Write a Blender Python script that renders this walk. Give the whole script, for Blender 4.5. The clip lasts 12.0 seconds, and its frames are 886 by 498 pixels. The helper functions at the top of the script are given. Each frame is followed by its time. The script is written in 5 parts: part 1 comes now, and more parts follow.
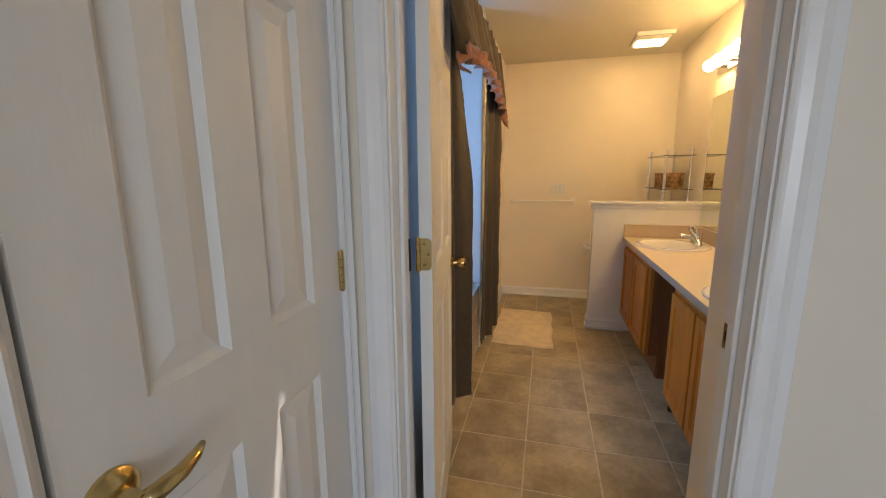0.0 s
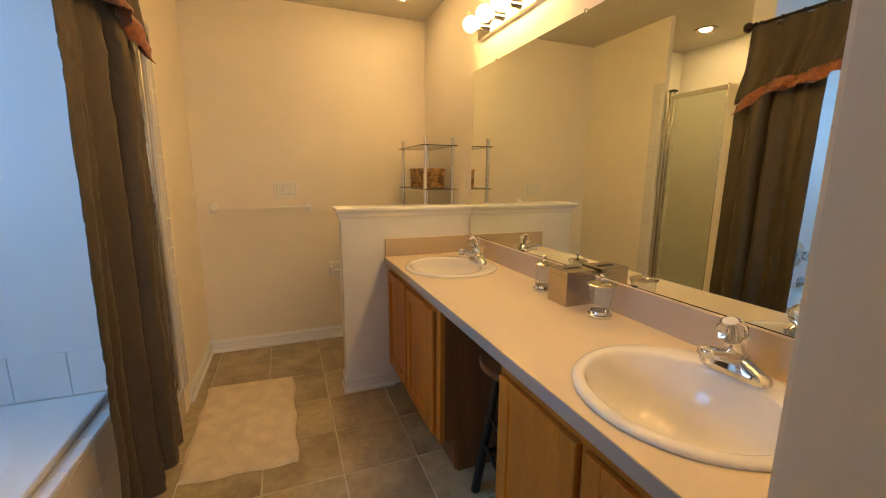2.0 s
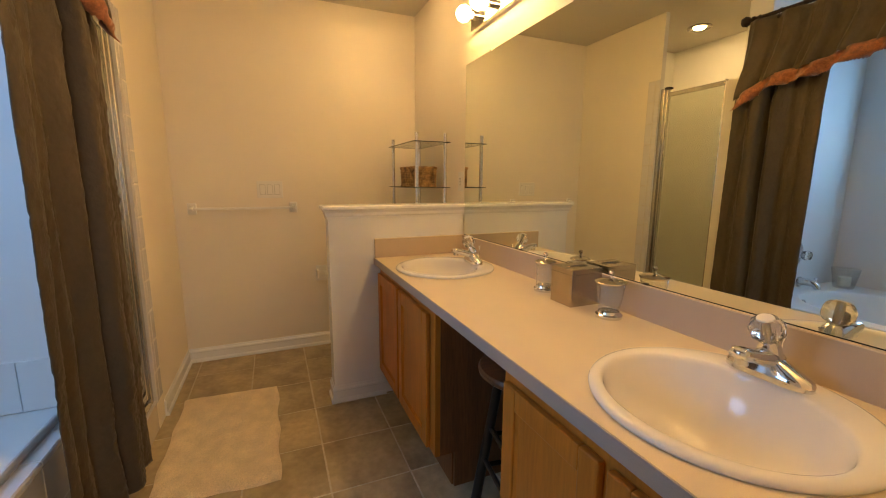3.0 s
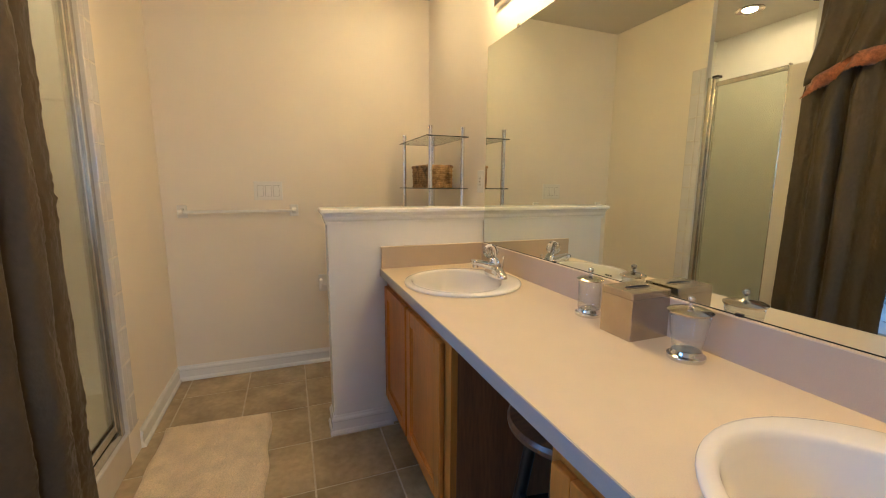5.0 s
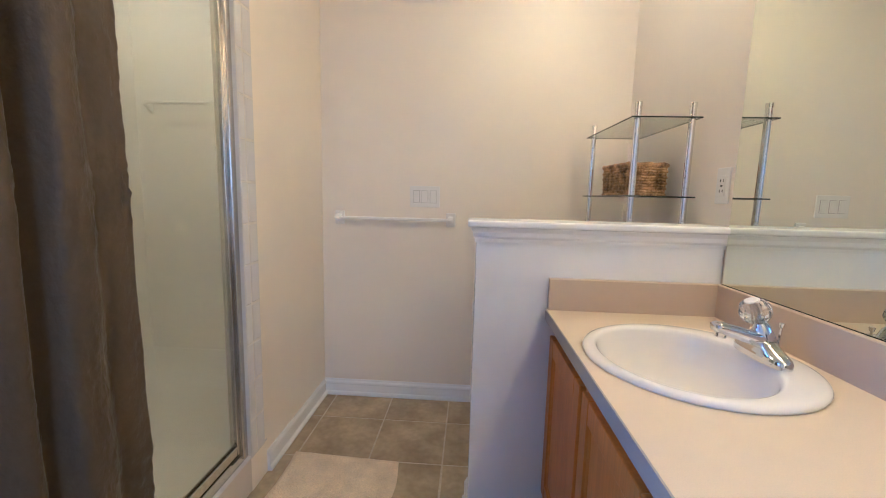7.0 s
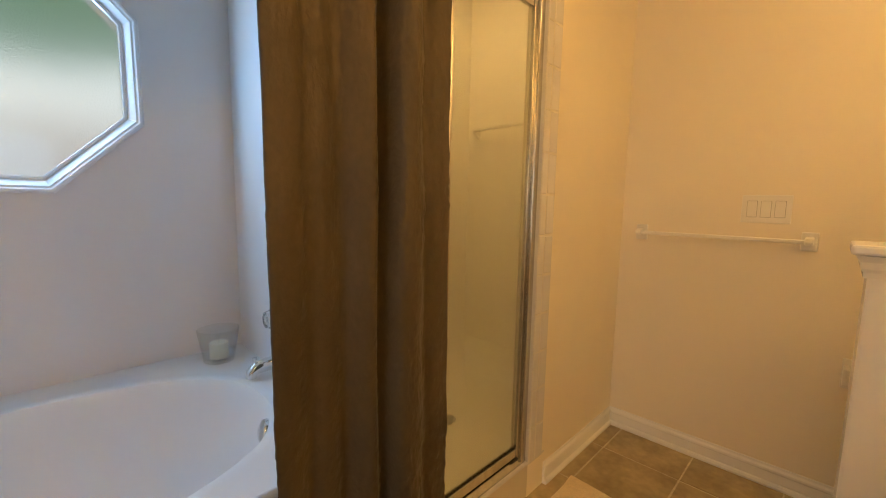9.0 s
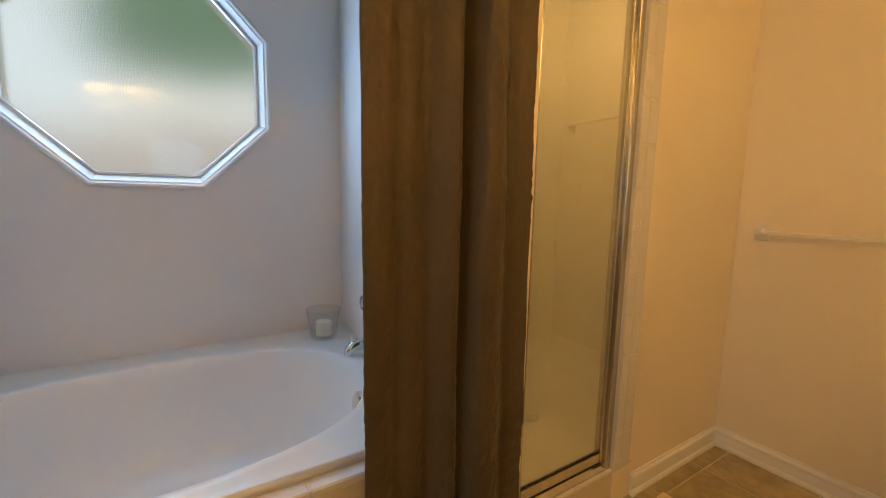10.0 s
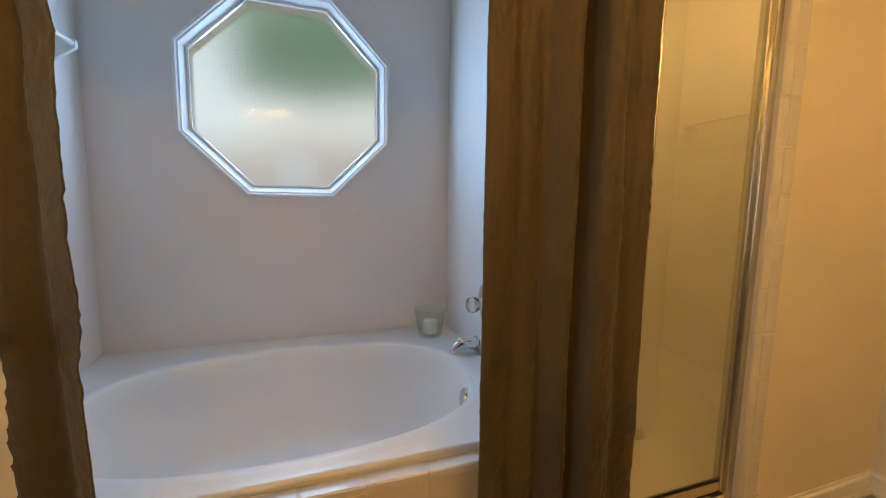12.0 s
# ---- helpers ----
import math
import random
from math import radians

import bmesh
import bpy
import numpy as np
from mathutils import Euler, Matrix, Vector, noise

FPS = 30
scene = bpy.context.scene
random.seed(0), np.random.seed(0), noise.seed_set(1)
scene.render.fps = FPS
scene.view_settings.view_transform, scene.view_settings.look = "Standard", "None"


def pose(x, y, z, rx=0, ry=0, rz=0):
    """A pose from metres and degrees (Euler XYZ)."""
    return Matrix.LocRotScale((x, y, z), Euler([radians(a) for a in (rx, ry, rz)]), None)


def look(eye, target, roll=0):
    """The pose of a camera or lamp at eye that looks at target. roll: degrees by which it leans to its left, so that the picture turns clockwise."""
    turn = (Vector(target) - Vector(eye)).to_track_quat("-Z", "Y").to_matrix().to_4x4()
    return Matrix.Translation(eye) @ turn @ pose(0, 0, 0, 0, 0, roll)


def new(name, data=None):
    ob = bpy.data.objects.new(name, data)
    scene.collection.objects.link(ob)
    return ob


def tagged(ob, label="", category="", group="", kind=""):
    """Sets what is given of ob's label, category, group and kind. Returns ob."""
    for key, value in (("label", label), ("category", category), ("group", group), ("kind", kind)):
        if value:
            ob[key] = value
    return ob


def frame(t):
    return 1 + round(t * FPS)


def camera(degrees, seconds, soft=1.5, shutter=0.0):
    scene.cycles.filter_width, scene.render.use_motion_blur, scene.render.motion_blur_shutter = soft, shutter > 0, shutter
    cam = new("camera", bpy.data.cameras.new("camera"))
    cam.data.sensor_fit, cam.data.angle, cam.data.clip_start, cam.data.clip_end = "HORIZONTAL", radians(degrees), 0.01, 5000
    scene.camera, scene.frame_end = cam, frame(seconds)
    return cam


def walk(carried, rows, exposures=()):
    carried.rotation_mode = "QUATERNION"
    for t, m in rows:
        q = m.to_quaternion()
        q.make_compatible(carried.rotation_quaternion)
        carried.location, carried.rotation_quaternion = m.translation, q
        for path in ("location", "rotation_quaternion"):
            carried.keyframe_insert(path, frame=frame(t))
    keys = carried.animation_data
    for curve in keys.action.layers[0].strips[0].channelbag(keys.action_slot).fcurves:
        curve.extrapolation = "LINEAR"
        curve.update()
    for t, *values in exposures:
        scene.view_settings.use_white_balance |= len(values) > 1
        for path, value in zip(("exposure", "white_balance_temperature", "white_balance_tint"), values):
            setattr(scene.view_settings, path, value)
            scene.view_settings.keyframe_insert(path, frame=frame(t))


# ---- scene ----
cam = camera(95.6, 12.0, soft=1.1)
PATH = [
    (0, (-0.278, -3.52, 1.325), (-0.766, -1.615, 0.961), -0.4),
    (0.3, (-0.31, -3.299, 1.316), (-0.463, -1.338, 0.951), -0.2),
    (0.5, (-0.321, -3.127, 1.314), (-0.278, -1.162, 0.944), -0.2),
    (0.6, (-0.318, -3.034, 1.315), (-0.187, -1.072, 0.95), -0.1),
    (0.8, (-0.302, -2.872, 1.315), (-0.024, -0.924, 0.955), -0.1),
    (1, (-0.276, -2.728, 1.305), (0.13, -0.804, 0.942), 0.1),
    (1.5, (-0.186, -2.439, 1.27), (0.427, -0.569, 0.914), 0.2),
    (2, (-0.169, -2.245, 1.274), (0.547, -0.412, 0.917), 0.4),
    (2.5, (-0.156, -2.165, 1.246), (0.607, -0.348, 0.908), 0.3),
    (4.5, (-0.119, -2.012, 1.205), (0.646, -0.191, 0.891), 0.4),
    (5, (-0.044, -1.854, 1.2), (0.66, -0.007, 0.894), 0.4),
    (5.5, (0.013, -1.697, 1.191), (0.591, 0.195, 0.898), 0.5),
    (6, (0.047, -1.521, 1.178), (0.452, 0.417, 0.893), 0.6),
    (6.5, (0.076, -1.372, 1.168), (0.26, 0.602, 0.906), 0.8),
    (6.7, (0.084, -1.341, 1.174), (0.15, 0.641, 0.915), 1.1),
    (8.3, (0.085, -1.194, 1.159), (-0.922, 0.518, 0.926), 0.9),
    (8.5, (0.083, -1.204, 1.152), (-1.048, 0.431, 0.931), 0.8),
    (9, (0.057, -1.213, 1.171), (-1.335, 0.204, 0.94), 1.1),
    (9.5, (0.074, -1.202, 1.173), (-1.499, 0.009, 0.933), 1.3),
    (10, (0.107, -1.218, 1.158), (-1.572, -0.16, 0.91), 1.3),
    (10.5, (0.122, -1.226, 1.156), (-1.613, -0.265, 0.912), 1.4),
    (11, (0.137, -1.232, 1.152), (-1.635, -0.336, 0.912), 1.2),
    (11.5, (0.134, -1.246, 1.157), (-1.679, -0.436, 0.916), 1.3),
    (12, (0.14, -1.302, 1.167), (-1.735, -0.645, 0.935), 1.0),
]
EXPOSURES = [
    (0.0, 1.5, 6700, 12), (0.5, 1.56, 6500, 9), (1.0, 1.52, 6150, 6), (1.5, 1.38, 6600, 10), (2.0, 1.36, 7100, 12), (2.5, 1.29, 7200, 14), (4.5, 1.25, 7400, 12), (5.0, 1.53, 5200, 8),
    (5.5, 1.72, 4250, 12), (6.0, 1.75, 4200, 14), (6.7, 1.77, 4180, 14), (8.3, 1.78, 5500, 7), (9.0, 1.44, 8700, 14), (9.5, 1.22, 9500, 16), (11.5, 1.36, 9200, 16), (12.0, 1.30, 9100, 15),
]
walk(cam, [(t, look(eye, target, roll)) for t, eye, target, roll in PATH], EXPOSURES)

# ---- world, sun, lights ----
world = bpy.data.worlds.new("world")
scene.world = world
world.use_nodes = True
wn = world.node_tree.nodes
sky = wn.new("ShaderNodeTexSky")
sky.sky_type, sky.sun_disc = "NISHITA", False
sky.sun_elevation, sky.sun_rotation = radians(40), radians(80)
world.node_tree.links.new(sky.outputs[0], wn["Background"].inputs[0])
wn["Background"].inputs[1].default_value = 0.15
sun = new("sun", bpy.data.lights.new("sun", "SUN"))
sun.data.energy, sun.data.angle, sun.data.color = 4.5, radians(0.5), (1.0, 0.95, 0.88)
sun.matrix_world = look((20 * math.sin(radians(80)), 20 * math.cos(radians(80)), 17), (0, 0, 0))


def lamp(name, kind, energy, color, matrix, size=None, size_y=None):
    d = bpy.data.lights.new(name, kind)
    d.energy, d.color = energy, color
    if kind == "AREA":
        d.shape, d.size, d.size_y = "RECTANGLE", size, size_y or size
    ob = new(name, d)
    ob.matrix_world = matrix
    return ob


lamp("window_daylight", "AREA", 7.2, (0.23, 0.51, 1.0), look((-1.834, -1.343, 1.613), (0, -1.343, 1.613)), 0.68)
lamp("bedroom_daylight", "AREA", 10.5, (0.78, 0.86, 1.0), look((0.6, -6.35, 1.45), (0.0, -2.6, 1.2)), 1.6, 1.4)

# ---- materials ----
MATS = {}


def mat(name, color, rough=0.5, metal=0.0, coat=0.0, spec=0.5, vary=0.0, scale=8.0, fine=0.0, fine_scale=120.0, bump=0.0, bump_scale=200.0,
        stretch=(1, 1, 1), dark=None, rand=0.0, trans=0.0, ior=1.45, emit=None, emit_s=0.0, alpha=1.0, sheen=0.0, bump_dist=0.002, wave=None):
    if name in MATS:
        return MATS[name]
    m = bpy.data.materials.new(name)
    m.use_nodes = True
    MATS[name] = m
    nt = m.node_tree
    b = nt.nodes["Principled BSDF"]
    b.inputs["Roughness"].default_value, b.inputs["Metallic"].default_value = rough, metal
    b.inputs["Base Color"].default_value = (*color, 1)
    b.inputs["Coat Weight"].default_value = coat
    b.inputs["Specular IOR Level"].default_value = spec
    b.inputs["Transmission Weight"].default_value = trans
    b.inputs["IOR"].default_value = ior
    b.inputs["Sheen Weight"].default_value = sheen
    if emit:
        b.inputs["Emission Color"].default_value, b.inputs["Emission Strength"].default_value = (*emit, 1), emit_s
    tc = nt.nodes.new("ShaderNodeTexCoord")
    mp = nt.nodes.new("ShaderNodeMapping")
    mp.inputs["Scale"].default_value = stretch
    nt.links.new(tc.outputs["Object"], mp.inputs["Vector"])
    vec = mp.outputs["Vector"]
    if rand > 0:
        oi = nt.nodes.new("ShaderNodeObjectInfo")
        ad = nt.nodes.new("ShaderNodeVectorMath")
        ml = nt.nodes.new("ShaderNodeMath")
        ml.operation = "MULTIPLY"
        ml.inputs[1].default_value = 37.0
        nt.links.new(oi.outputs["Random"], ml.inputs[0])
        nt.links.new(vec, ad.inputs[0])
        nt.links.new(ml.outputs[0], ad.inputs[1])
        vec = ad.outputs[0]
    col = None

    def noise_tex(sc, detail=4.0):
        n = nt.nodes.new("ShaderNodeTexNoise")
        n.inputs["Scale"].default_value, n.inputs["Detail"].default_value = sc, detail
        nt.links.new(vec, n.inputs["Vector"])
        return n

    if vary > 0 or fine > 0:
        ramp = nt.nodes.new("ShaderNodeMix")
        ramp.data_type = "RGBA"
        d = dark or tuple(c * (1 - vary) for c in color)
        ramp.inputs["A"].default_value, ramp.inputs["B"].default_value = (*d, 1), (*[min(1, c * (1 + vary * 0.5)) for c in color], 1)
        n = noise_tex(scale)
        sm = nt.nodes.new("ShaderNodeMapRange")
        sm.inputs["From Min"].default_value, sm.inputs["From Max"].default_value = 0.32, 0.68
        nt.links.new(n.outputs["Fac"], sm.inputs["Value"])
        nt.links.new(sm.outputs[0], ramp.inputs["Factor"])
        col = ramp.outputs["Result"]
        if fine > 0:
            n2 = noise_tex(fine_scale, 3.0)
            mr = nt.nodes.new("ShaderNodeMapRange")
            mr.inputs["From Min"].default_value, mr.inputs["From Max"].default_value = 0.3, 0.7
            mr.inputs["To Min"].default_value, mr.inputs["To Max"].default_value = 1 - fine, 1 + fine * 0.4
            nt.links.new(n2.outputs["Fac"], mr.inputs["Value"])
            sc = nt.nodes.new("ShaderNodeVectorMath")
            sc.operation = "SCALE"
            nt.links.new(col, sc.inputs[0])
            nt.links.new(mr.outputs[0], sc.inputs["Scale"])
            col = sc.outputs[0]
        nt.links.new(col, b.inputs["Base Color"])
    if bump > 0:
        n3 = noise_tex(bump_scale, 4.0)
        bp = nt.nodes.new("ShaderNodeBump")
        bp.inputs["Strength"].default_value, bp.inputs["Distance"].default_value = bump, bump_dist
        nt.links.new(n3.outputs["Fac"], bp.inputs["Height"])
        nt.links.new(bp.outputs[0], b.inputs["Normal"])
    return m


WALL = mat("wall_paint", (0.82, 0.75, 0.64), 0.55, vary=0.03, scale=2.0, bump=0.25, bump_scale=260)
HALLW = mat("hall_wall_paint", (0.68, 0.64, 0.60), 0.6, vary=0.03, scale=2.0, bump=0.25, bump_scale=260)
ALCW = mat("alcove_wall_paint", (0.77, 0.76, 0.75), 0.5, vary=0.03, scale=2.0, bump=0.2, bump_scale=260)
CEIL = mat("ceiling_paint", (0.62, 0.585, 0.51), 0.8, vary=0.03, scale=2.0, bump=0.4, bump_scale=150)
TRIM = mat("white_gloss_paint", (0.85, 0.85, 0.85), 0.25, vary=0.03, scale=5.0, bump=0.08, bump_scale=60)
DOORP = mat("white_door_paint", (0.80, 0.79, 0.77), 0.44, vary=0.02, scale=5.0, bump=0.12, bump_scale=40, stretch=(6, 6, 1))
GROUT = mat("floor_grout", (0.66, 0.60, 0.47), 0.8, vary=0.2, scale=9.0, fine=0.2, fine_scale=90)
TILE = mat("slate_floor_tile", (0.46, 0.375, 0.235), 0.34, vary=0.3, scale=5.0, fine=0.16, fine_scale=34, bump=0.2, bump_scale=24, rand=1.0, dark=(0.30, 0.24, 0.15))
WTILE = mat("white_wall_tile", (0.70, 0.69, 0.70), 0.12, vary=0.04, scale=6.0, rand=1.0)
BTILE = mat("beige_apron_tile", (0.66, 0.60, 0.52), 0.22, vary=0.05, scale=6.0, rand=1.0)
WGROUT = mat("light_grout", (0.66, 0.63, 0.58), 0.8, vary=0.1, scale=20)
COUNTER = mat("beige_laminate", (0.76, 0.63, 0.45), 0.32, vary=0.02, scale=12, fine=0.06, fine_scale=500)
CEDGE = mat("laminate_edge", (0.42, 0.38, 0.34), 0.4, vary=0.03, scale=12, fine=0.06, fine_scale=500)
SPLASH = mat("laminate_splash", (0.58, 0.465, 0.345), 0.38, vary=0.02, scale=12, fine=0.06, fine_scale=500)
OAK = mat("honey_oak", (0.54, 0.20, 0.030), 0.36, spec=0.35, vary=0.16, scale=3.0, fine=0.14, fine_scale=26, stretch=(5, 5, 0.45), bump=0.15, bump_scale=40)
# honey oak again, its colour darkened for the shade under the worktop
OAKSHADE = mat("shaded_oak", (0.24, 0.095, 0.030), 0.5, vary=0.25, scale=3.0, fine=0.25, fine_scale=26, stretch=(5, 5, 0.45))
CERAMIC = mat("white_ceramic", (0.84, 0.80, 0.74), 0.06)
TUBM = mat("tub_acrylic", (0.80, 0.80, 0.79), 0.28)
CHROME = mat("chrome", (0.78, 0.78, 0.78), 0.08, metal=1.0)
BRUSH = mat("brushed_nickel", (0.50, 0.44, 0.36), 0.26, metal=1.0, vary=0.10, scale=14, bump=0.05, bump_scale=60)
BRASS = mat("brass", (0.62, 0.46, 0.20), 0.18, metal=1.0, vary=0.12, scale=30)
IRON = mat("dark_bronze_rod", (0.035, 0.025, 0.02), 0.4, metal=0.6)
CRYSTAL = mat("acrylic_crystal", (0.98, 0.98, 0.96), 0.03, trans=0.92, ior=1.40)
MIRROR = mat("mirror_silver", (0.80, 0.84, 0.76), 0.0, metal=1.0)
BLACK = mat("black_paint", (0.015, 0.014, 0.013), 0.35, vary=0.2, scale=20)
PLASTIC = mat("white_plastic", (0.78, 0.76, 0.72), 0.3, vary=0.02, scale=20)
WAX = mat("candle_wax", (0.80, 0.76, 0.62), 0.5, vary=0.03, scale=20)
FABRIC = mat("brown_taffeta", (0.080, 0.056, 0.029), 0.58, vary=0.10, scale=5.0, fine=0.10, fine_scale=60, stretch=(1.3, 1.3, 1.0), bump=0.8, bump_scale=34, bump_dist=0.006, sheen=0.08)
FRINGE = mat("rust_fringe", (0.38, 0.135, 0.058), 0.7, vary=0.35, scale=60, fine=0.3, fine_scale=200, sheen=0.3)
RUGM = mat("cream_rug", (0.88, 0.73, 0.52), 0.95, vary=0.14, scale=13, fine=0.2, fine_scale=220, bump=1.0, bump_scale=160, bump_dist=0.006, sheen=0.3)
WICKER = mat("wicker", (0.50, 0.30, 0.13), 0.6, vary=0.6, scale=25, fine=0.4, fine_scale=150, dark=(0.10, 0.05, 0.02))
SEATM = mat("stool_seat_wood", (0.16, 0.07, 0.03), 0.3, vary=0.3, scale=10, stretch=(1, 8, 1))
CARPET = mat("hall_carpet", (0.42, 0.36, 0.28), 0.95, vary=0.1, scale=12, fine=0.25, fine_scale=300, bump=0.8, bump_scale=250)
BULB = mat("lit_bulb", (1, 0.9, 0.7), 0.3, emit=(1.0, 0.63, 0.23), emit_s=21.0)
LENS = mat("lit_lens", (0.9, 0.85, 0.7), 0.3, emit=(1.0, 0.68, 0.30), emit_s=9.5)
LENS2 = mat("lit_recessed_lens", (0.9, 0.85, 0.7), 0.3, emit=(1.0, 0.66, 0.33), emit_s=100.0)
DARK = mat("dark_cavity", (0.02, 0.02, 0.02), 0.9, spec=0.1)
GRASS = mat("lawn", (0.10, 0.14, 0.05), 0.9, vary=0.4, scale=1.5)

# frosted pane: rough transmission with a pebbled relief
FROST = mat("frosted_glass", (0.95, 0.97, 0.97), 0.30, trans=1.0, ior=1.25, bump=0.5, bump_scale=190, bump_dist=0.002, spec=0.3, coat=0.25)



def thin_glass(name, tint, haze, haze_color=(0.80, 0.85, 0.82)):
    """Clear sheet glass: see-through with a mirror gloss that grows at grazing angles, and a little haze."""
    m = bpy.data.materials.new(name)
    m.use_nodes = True
    n, l = m.node_tree.nodes, m.node_tree.links
    n.remove(n["Principled BSDF"])
    clear, gloss, dust = n.new("ShaderNodeBsdfTransparent"), n.new("ShaderNodeBsdfGlossy"), n.new("ShaderNodeBsdfDiffuse")
    m1, m2, lw, pw, ma = n.new("ShaderNodeMixShader"), n.new("ShaderNodeMixShader"), n.new("ShaderNodeLayerWeight"), n.new("ShaderNodeMath"), n.new("ShaderNodeMath")
    clear.inputs[0].default_value = (*tint, 1)
    gloss.inputs["Roughness"].default_value = 0.02
    dust.inputs[0].default_value = (*haze_color, 1)
    m1.inputs[0].default_value = haze
    lw.inputs["Blend"].default_value = 0.5
    pw.operation, pw.inputs[1].default_value = "POWER", 4.0
    ma.operation, ma.inputs[1].default_value, ma.inputs[2].default_value = "MULTIPLY_ADD", 0.6, 0.035
    l.new(lw.outputs["Facing"], pw.inputs[0])
    l.new(pw.outputs[0], ma.inputs[0])
    l.new(clear.outputs[0], m1.inputs[1])
    l.new(dust.outputs[0], m1.inputs[2])
    l.new(ma.outputs[0], m2.inputs[0])
    l.new(m1.outputs[0], m2.inputs[1])
    l.new(gloss.outputs[0], m2.inputs[2])
    l.new(m2.outputs[0], n["Material Output"].inputs[0])
    return m


SHG = thin_glass("shower_glass", (0.92, 0.94, 0.89), 0.17, (0.60, 0.59, 0.52))
GLASS = thin_glass("clear_glass", (0.98, 0.985, 0.98), 0.03)
SGLASS = thin_glass("shelf_glass", (0.90, 0.93, 0.91), 0.02)

# ---- mesh helpers ----
BASE = {}


def thing(name, label, category, loc=(0, 0, 0), group="", rz=0.0, kind=""):
    ob = new(name)
    ob.matrix_basis = pose(*loc, 0, 0, rz)
    ob.empty_display_size = 0.05
    BASE[ob.name] = Vector((0, 0, 0)) if rz else Vector(loc)
    return tagged(ob, label, category, group, kind)


def part(name, bm, material, parent=None, label="", smooth=False, bevel=0.0, kind="", solid=0.0):
    off = BASE.get(parent.name, Vector()) if parent else Vector()
    bmesh.ops.translate(bm, verts=bm.verts, vec=-off)
    bmesh.ops.recalc_face_normals(bm, faces=bm.faces)
    me = bpy.data.meshes.new(name)
    bm.to_mesh(me)
    bm.free()
    me.materials.append(material)
    if smooth:
        for p in me.polygons:
            p.use_smooth = True
    ob = new(name, me)
    if parent:
        ob.parent = parent
        BASE[ob.name] = off
    if smooth and smooth != "all":
        md = ob.modifiers.new("edges", "EDGE_SPLIT")
        md.split_angle = radians(38)
    if solid:
        md = ob.modifiers.new("solid", "SOLIDIFY")
        md.thickness = solid
    if bevel:
        md = ob.modifiers.new("bevel", "BEVEL")
        md.width, md.segments, md.limit_method = bevel, 2, "ANGLE"
    return tagged(ob, label, kind=kind)


def box(lo, hi, bm=None):
    bm = bm or bmesh.new()
    v = [bm.verts.new((x, y, z)) for x in (lo[0], hi[0]) for y in (lo[1], hi[1]) for z in (lo[2], hi[2])]
    for f in ((0, 1, 3, 2), (4, 6, 7, 5), (0, 4, 5, 1), (2, 3, 7, 6), (0, 2, 6, 4), (1, 5, 7, 3)):
        bm.faces.new([v[i] for i in f])
    return bm


def tube(p0, p1, r0, r1=None, seg=16, bm=None, caps=True):
    bm = bm or bmesh.new()
    p0, p1 = Vector(p0), Vector(p1)
    r1 = r0 if r1 is None else r1
    q = (p1 - p0).to_track_quat("Z", "Y")
    rings = []
    for p, r in ((p0, r0), (p1, r1)):
        rings.append([bm.verts.new(p + q @ Vector((r * math.cos(a), r * math.sin(a), 0))) for a in (2 * math.pi * i / seg for i in range(seg))])
    for i in range(seg):
        bm.faces.new((rings[0][i], rings[0][(i + 1) % seg], rings[1][(i + 1) % seg], rings[1][i]))
    if caps:
        bm.faces.new(rings[0][::-1])
        bm.faces.new(rings[1])
    return bm


def lathe(c, prof, seg=28, bm=None, sx=1.0, sy=1.0, axis=None):
    """prof: (radius, height) rows; closes where the radius is 0."""
    bm = bm or bmesh.new()
    q = Vector(axis).to_track_quat("Z", "Y") if axis else None
    c = Vector(c)

    def at(r, h, a):
        p = Vector((r * sx * math.cos(a), r * sy * math.sin(a), h))
        return c + (q @ p if q else p)

    rings = []
    for r, h in prof:
        if r <= 1e-6:
            rings.append([bm.verts.new(at(0, h, 0))])
        else:
            rings.append([bm.verts.new(at(r, h, 2 * math.pi * i / seg)) for i in range(seg)])
    for a, b in zip(rings, rings[1:]):
        for i in range(seg):
            j = (i + 1) % seg
            if len(a) == 1 and len(b) > 1:
                bm.faces.new((a[0], b[i], b[j]))
            elif len(b) == 1 and len(a) > 1:
                bm.faces.new((a[i], a[j], b[0]))
            elif len(a) > 1:
                bm.faces.new((a[i], a[j], b[j], b[i]))
    return bm


def sweep(points, r, seg=10, bm=None):
    """A round bar along points."""
    bm = bm or bmesh.new()
    pts = [Vector(p) for p in points]
    rad = r if isinstance(r, (list, tuple)) else [r] * len(pts)
    rings = []
    for i, p in enumerate(pts):
        d = (pts[min(i + 1, len(pts) - 1)] - pts[max(i - 1, 0)]).normalized()
        s = d.cross(Vector((0.01, 0.02, 1))).normalized()
        u = s.cross(d)
        rings.append([bm.verts.new(p + rad[i] * (math.cos(a) * s + math.sin(a) * u)) for a in (2 * math.pi * k / seg for k in range(seg))])
    for a, b in zip(rings, rings[1:]):
        for i in range(seg):
            bm.faces.new((a[i], a[(i + 1) % seg], b[(i + 1) % seg], b[i]))
    bm.faces.new(rings[0][::-1])
    bm.faces.new(rings[-1])
    return bm


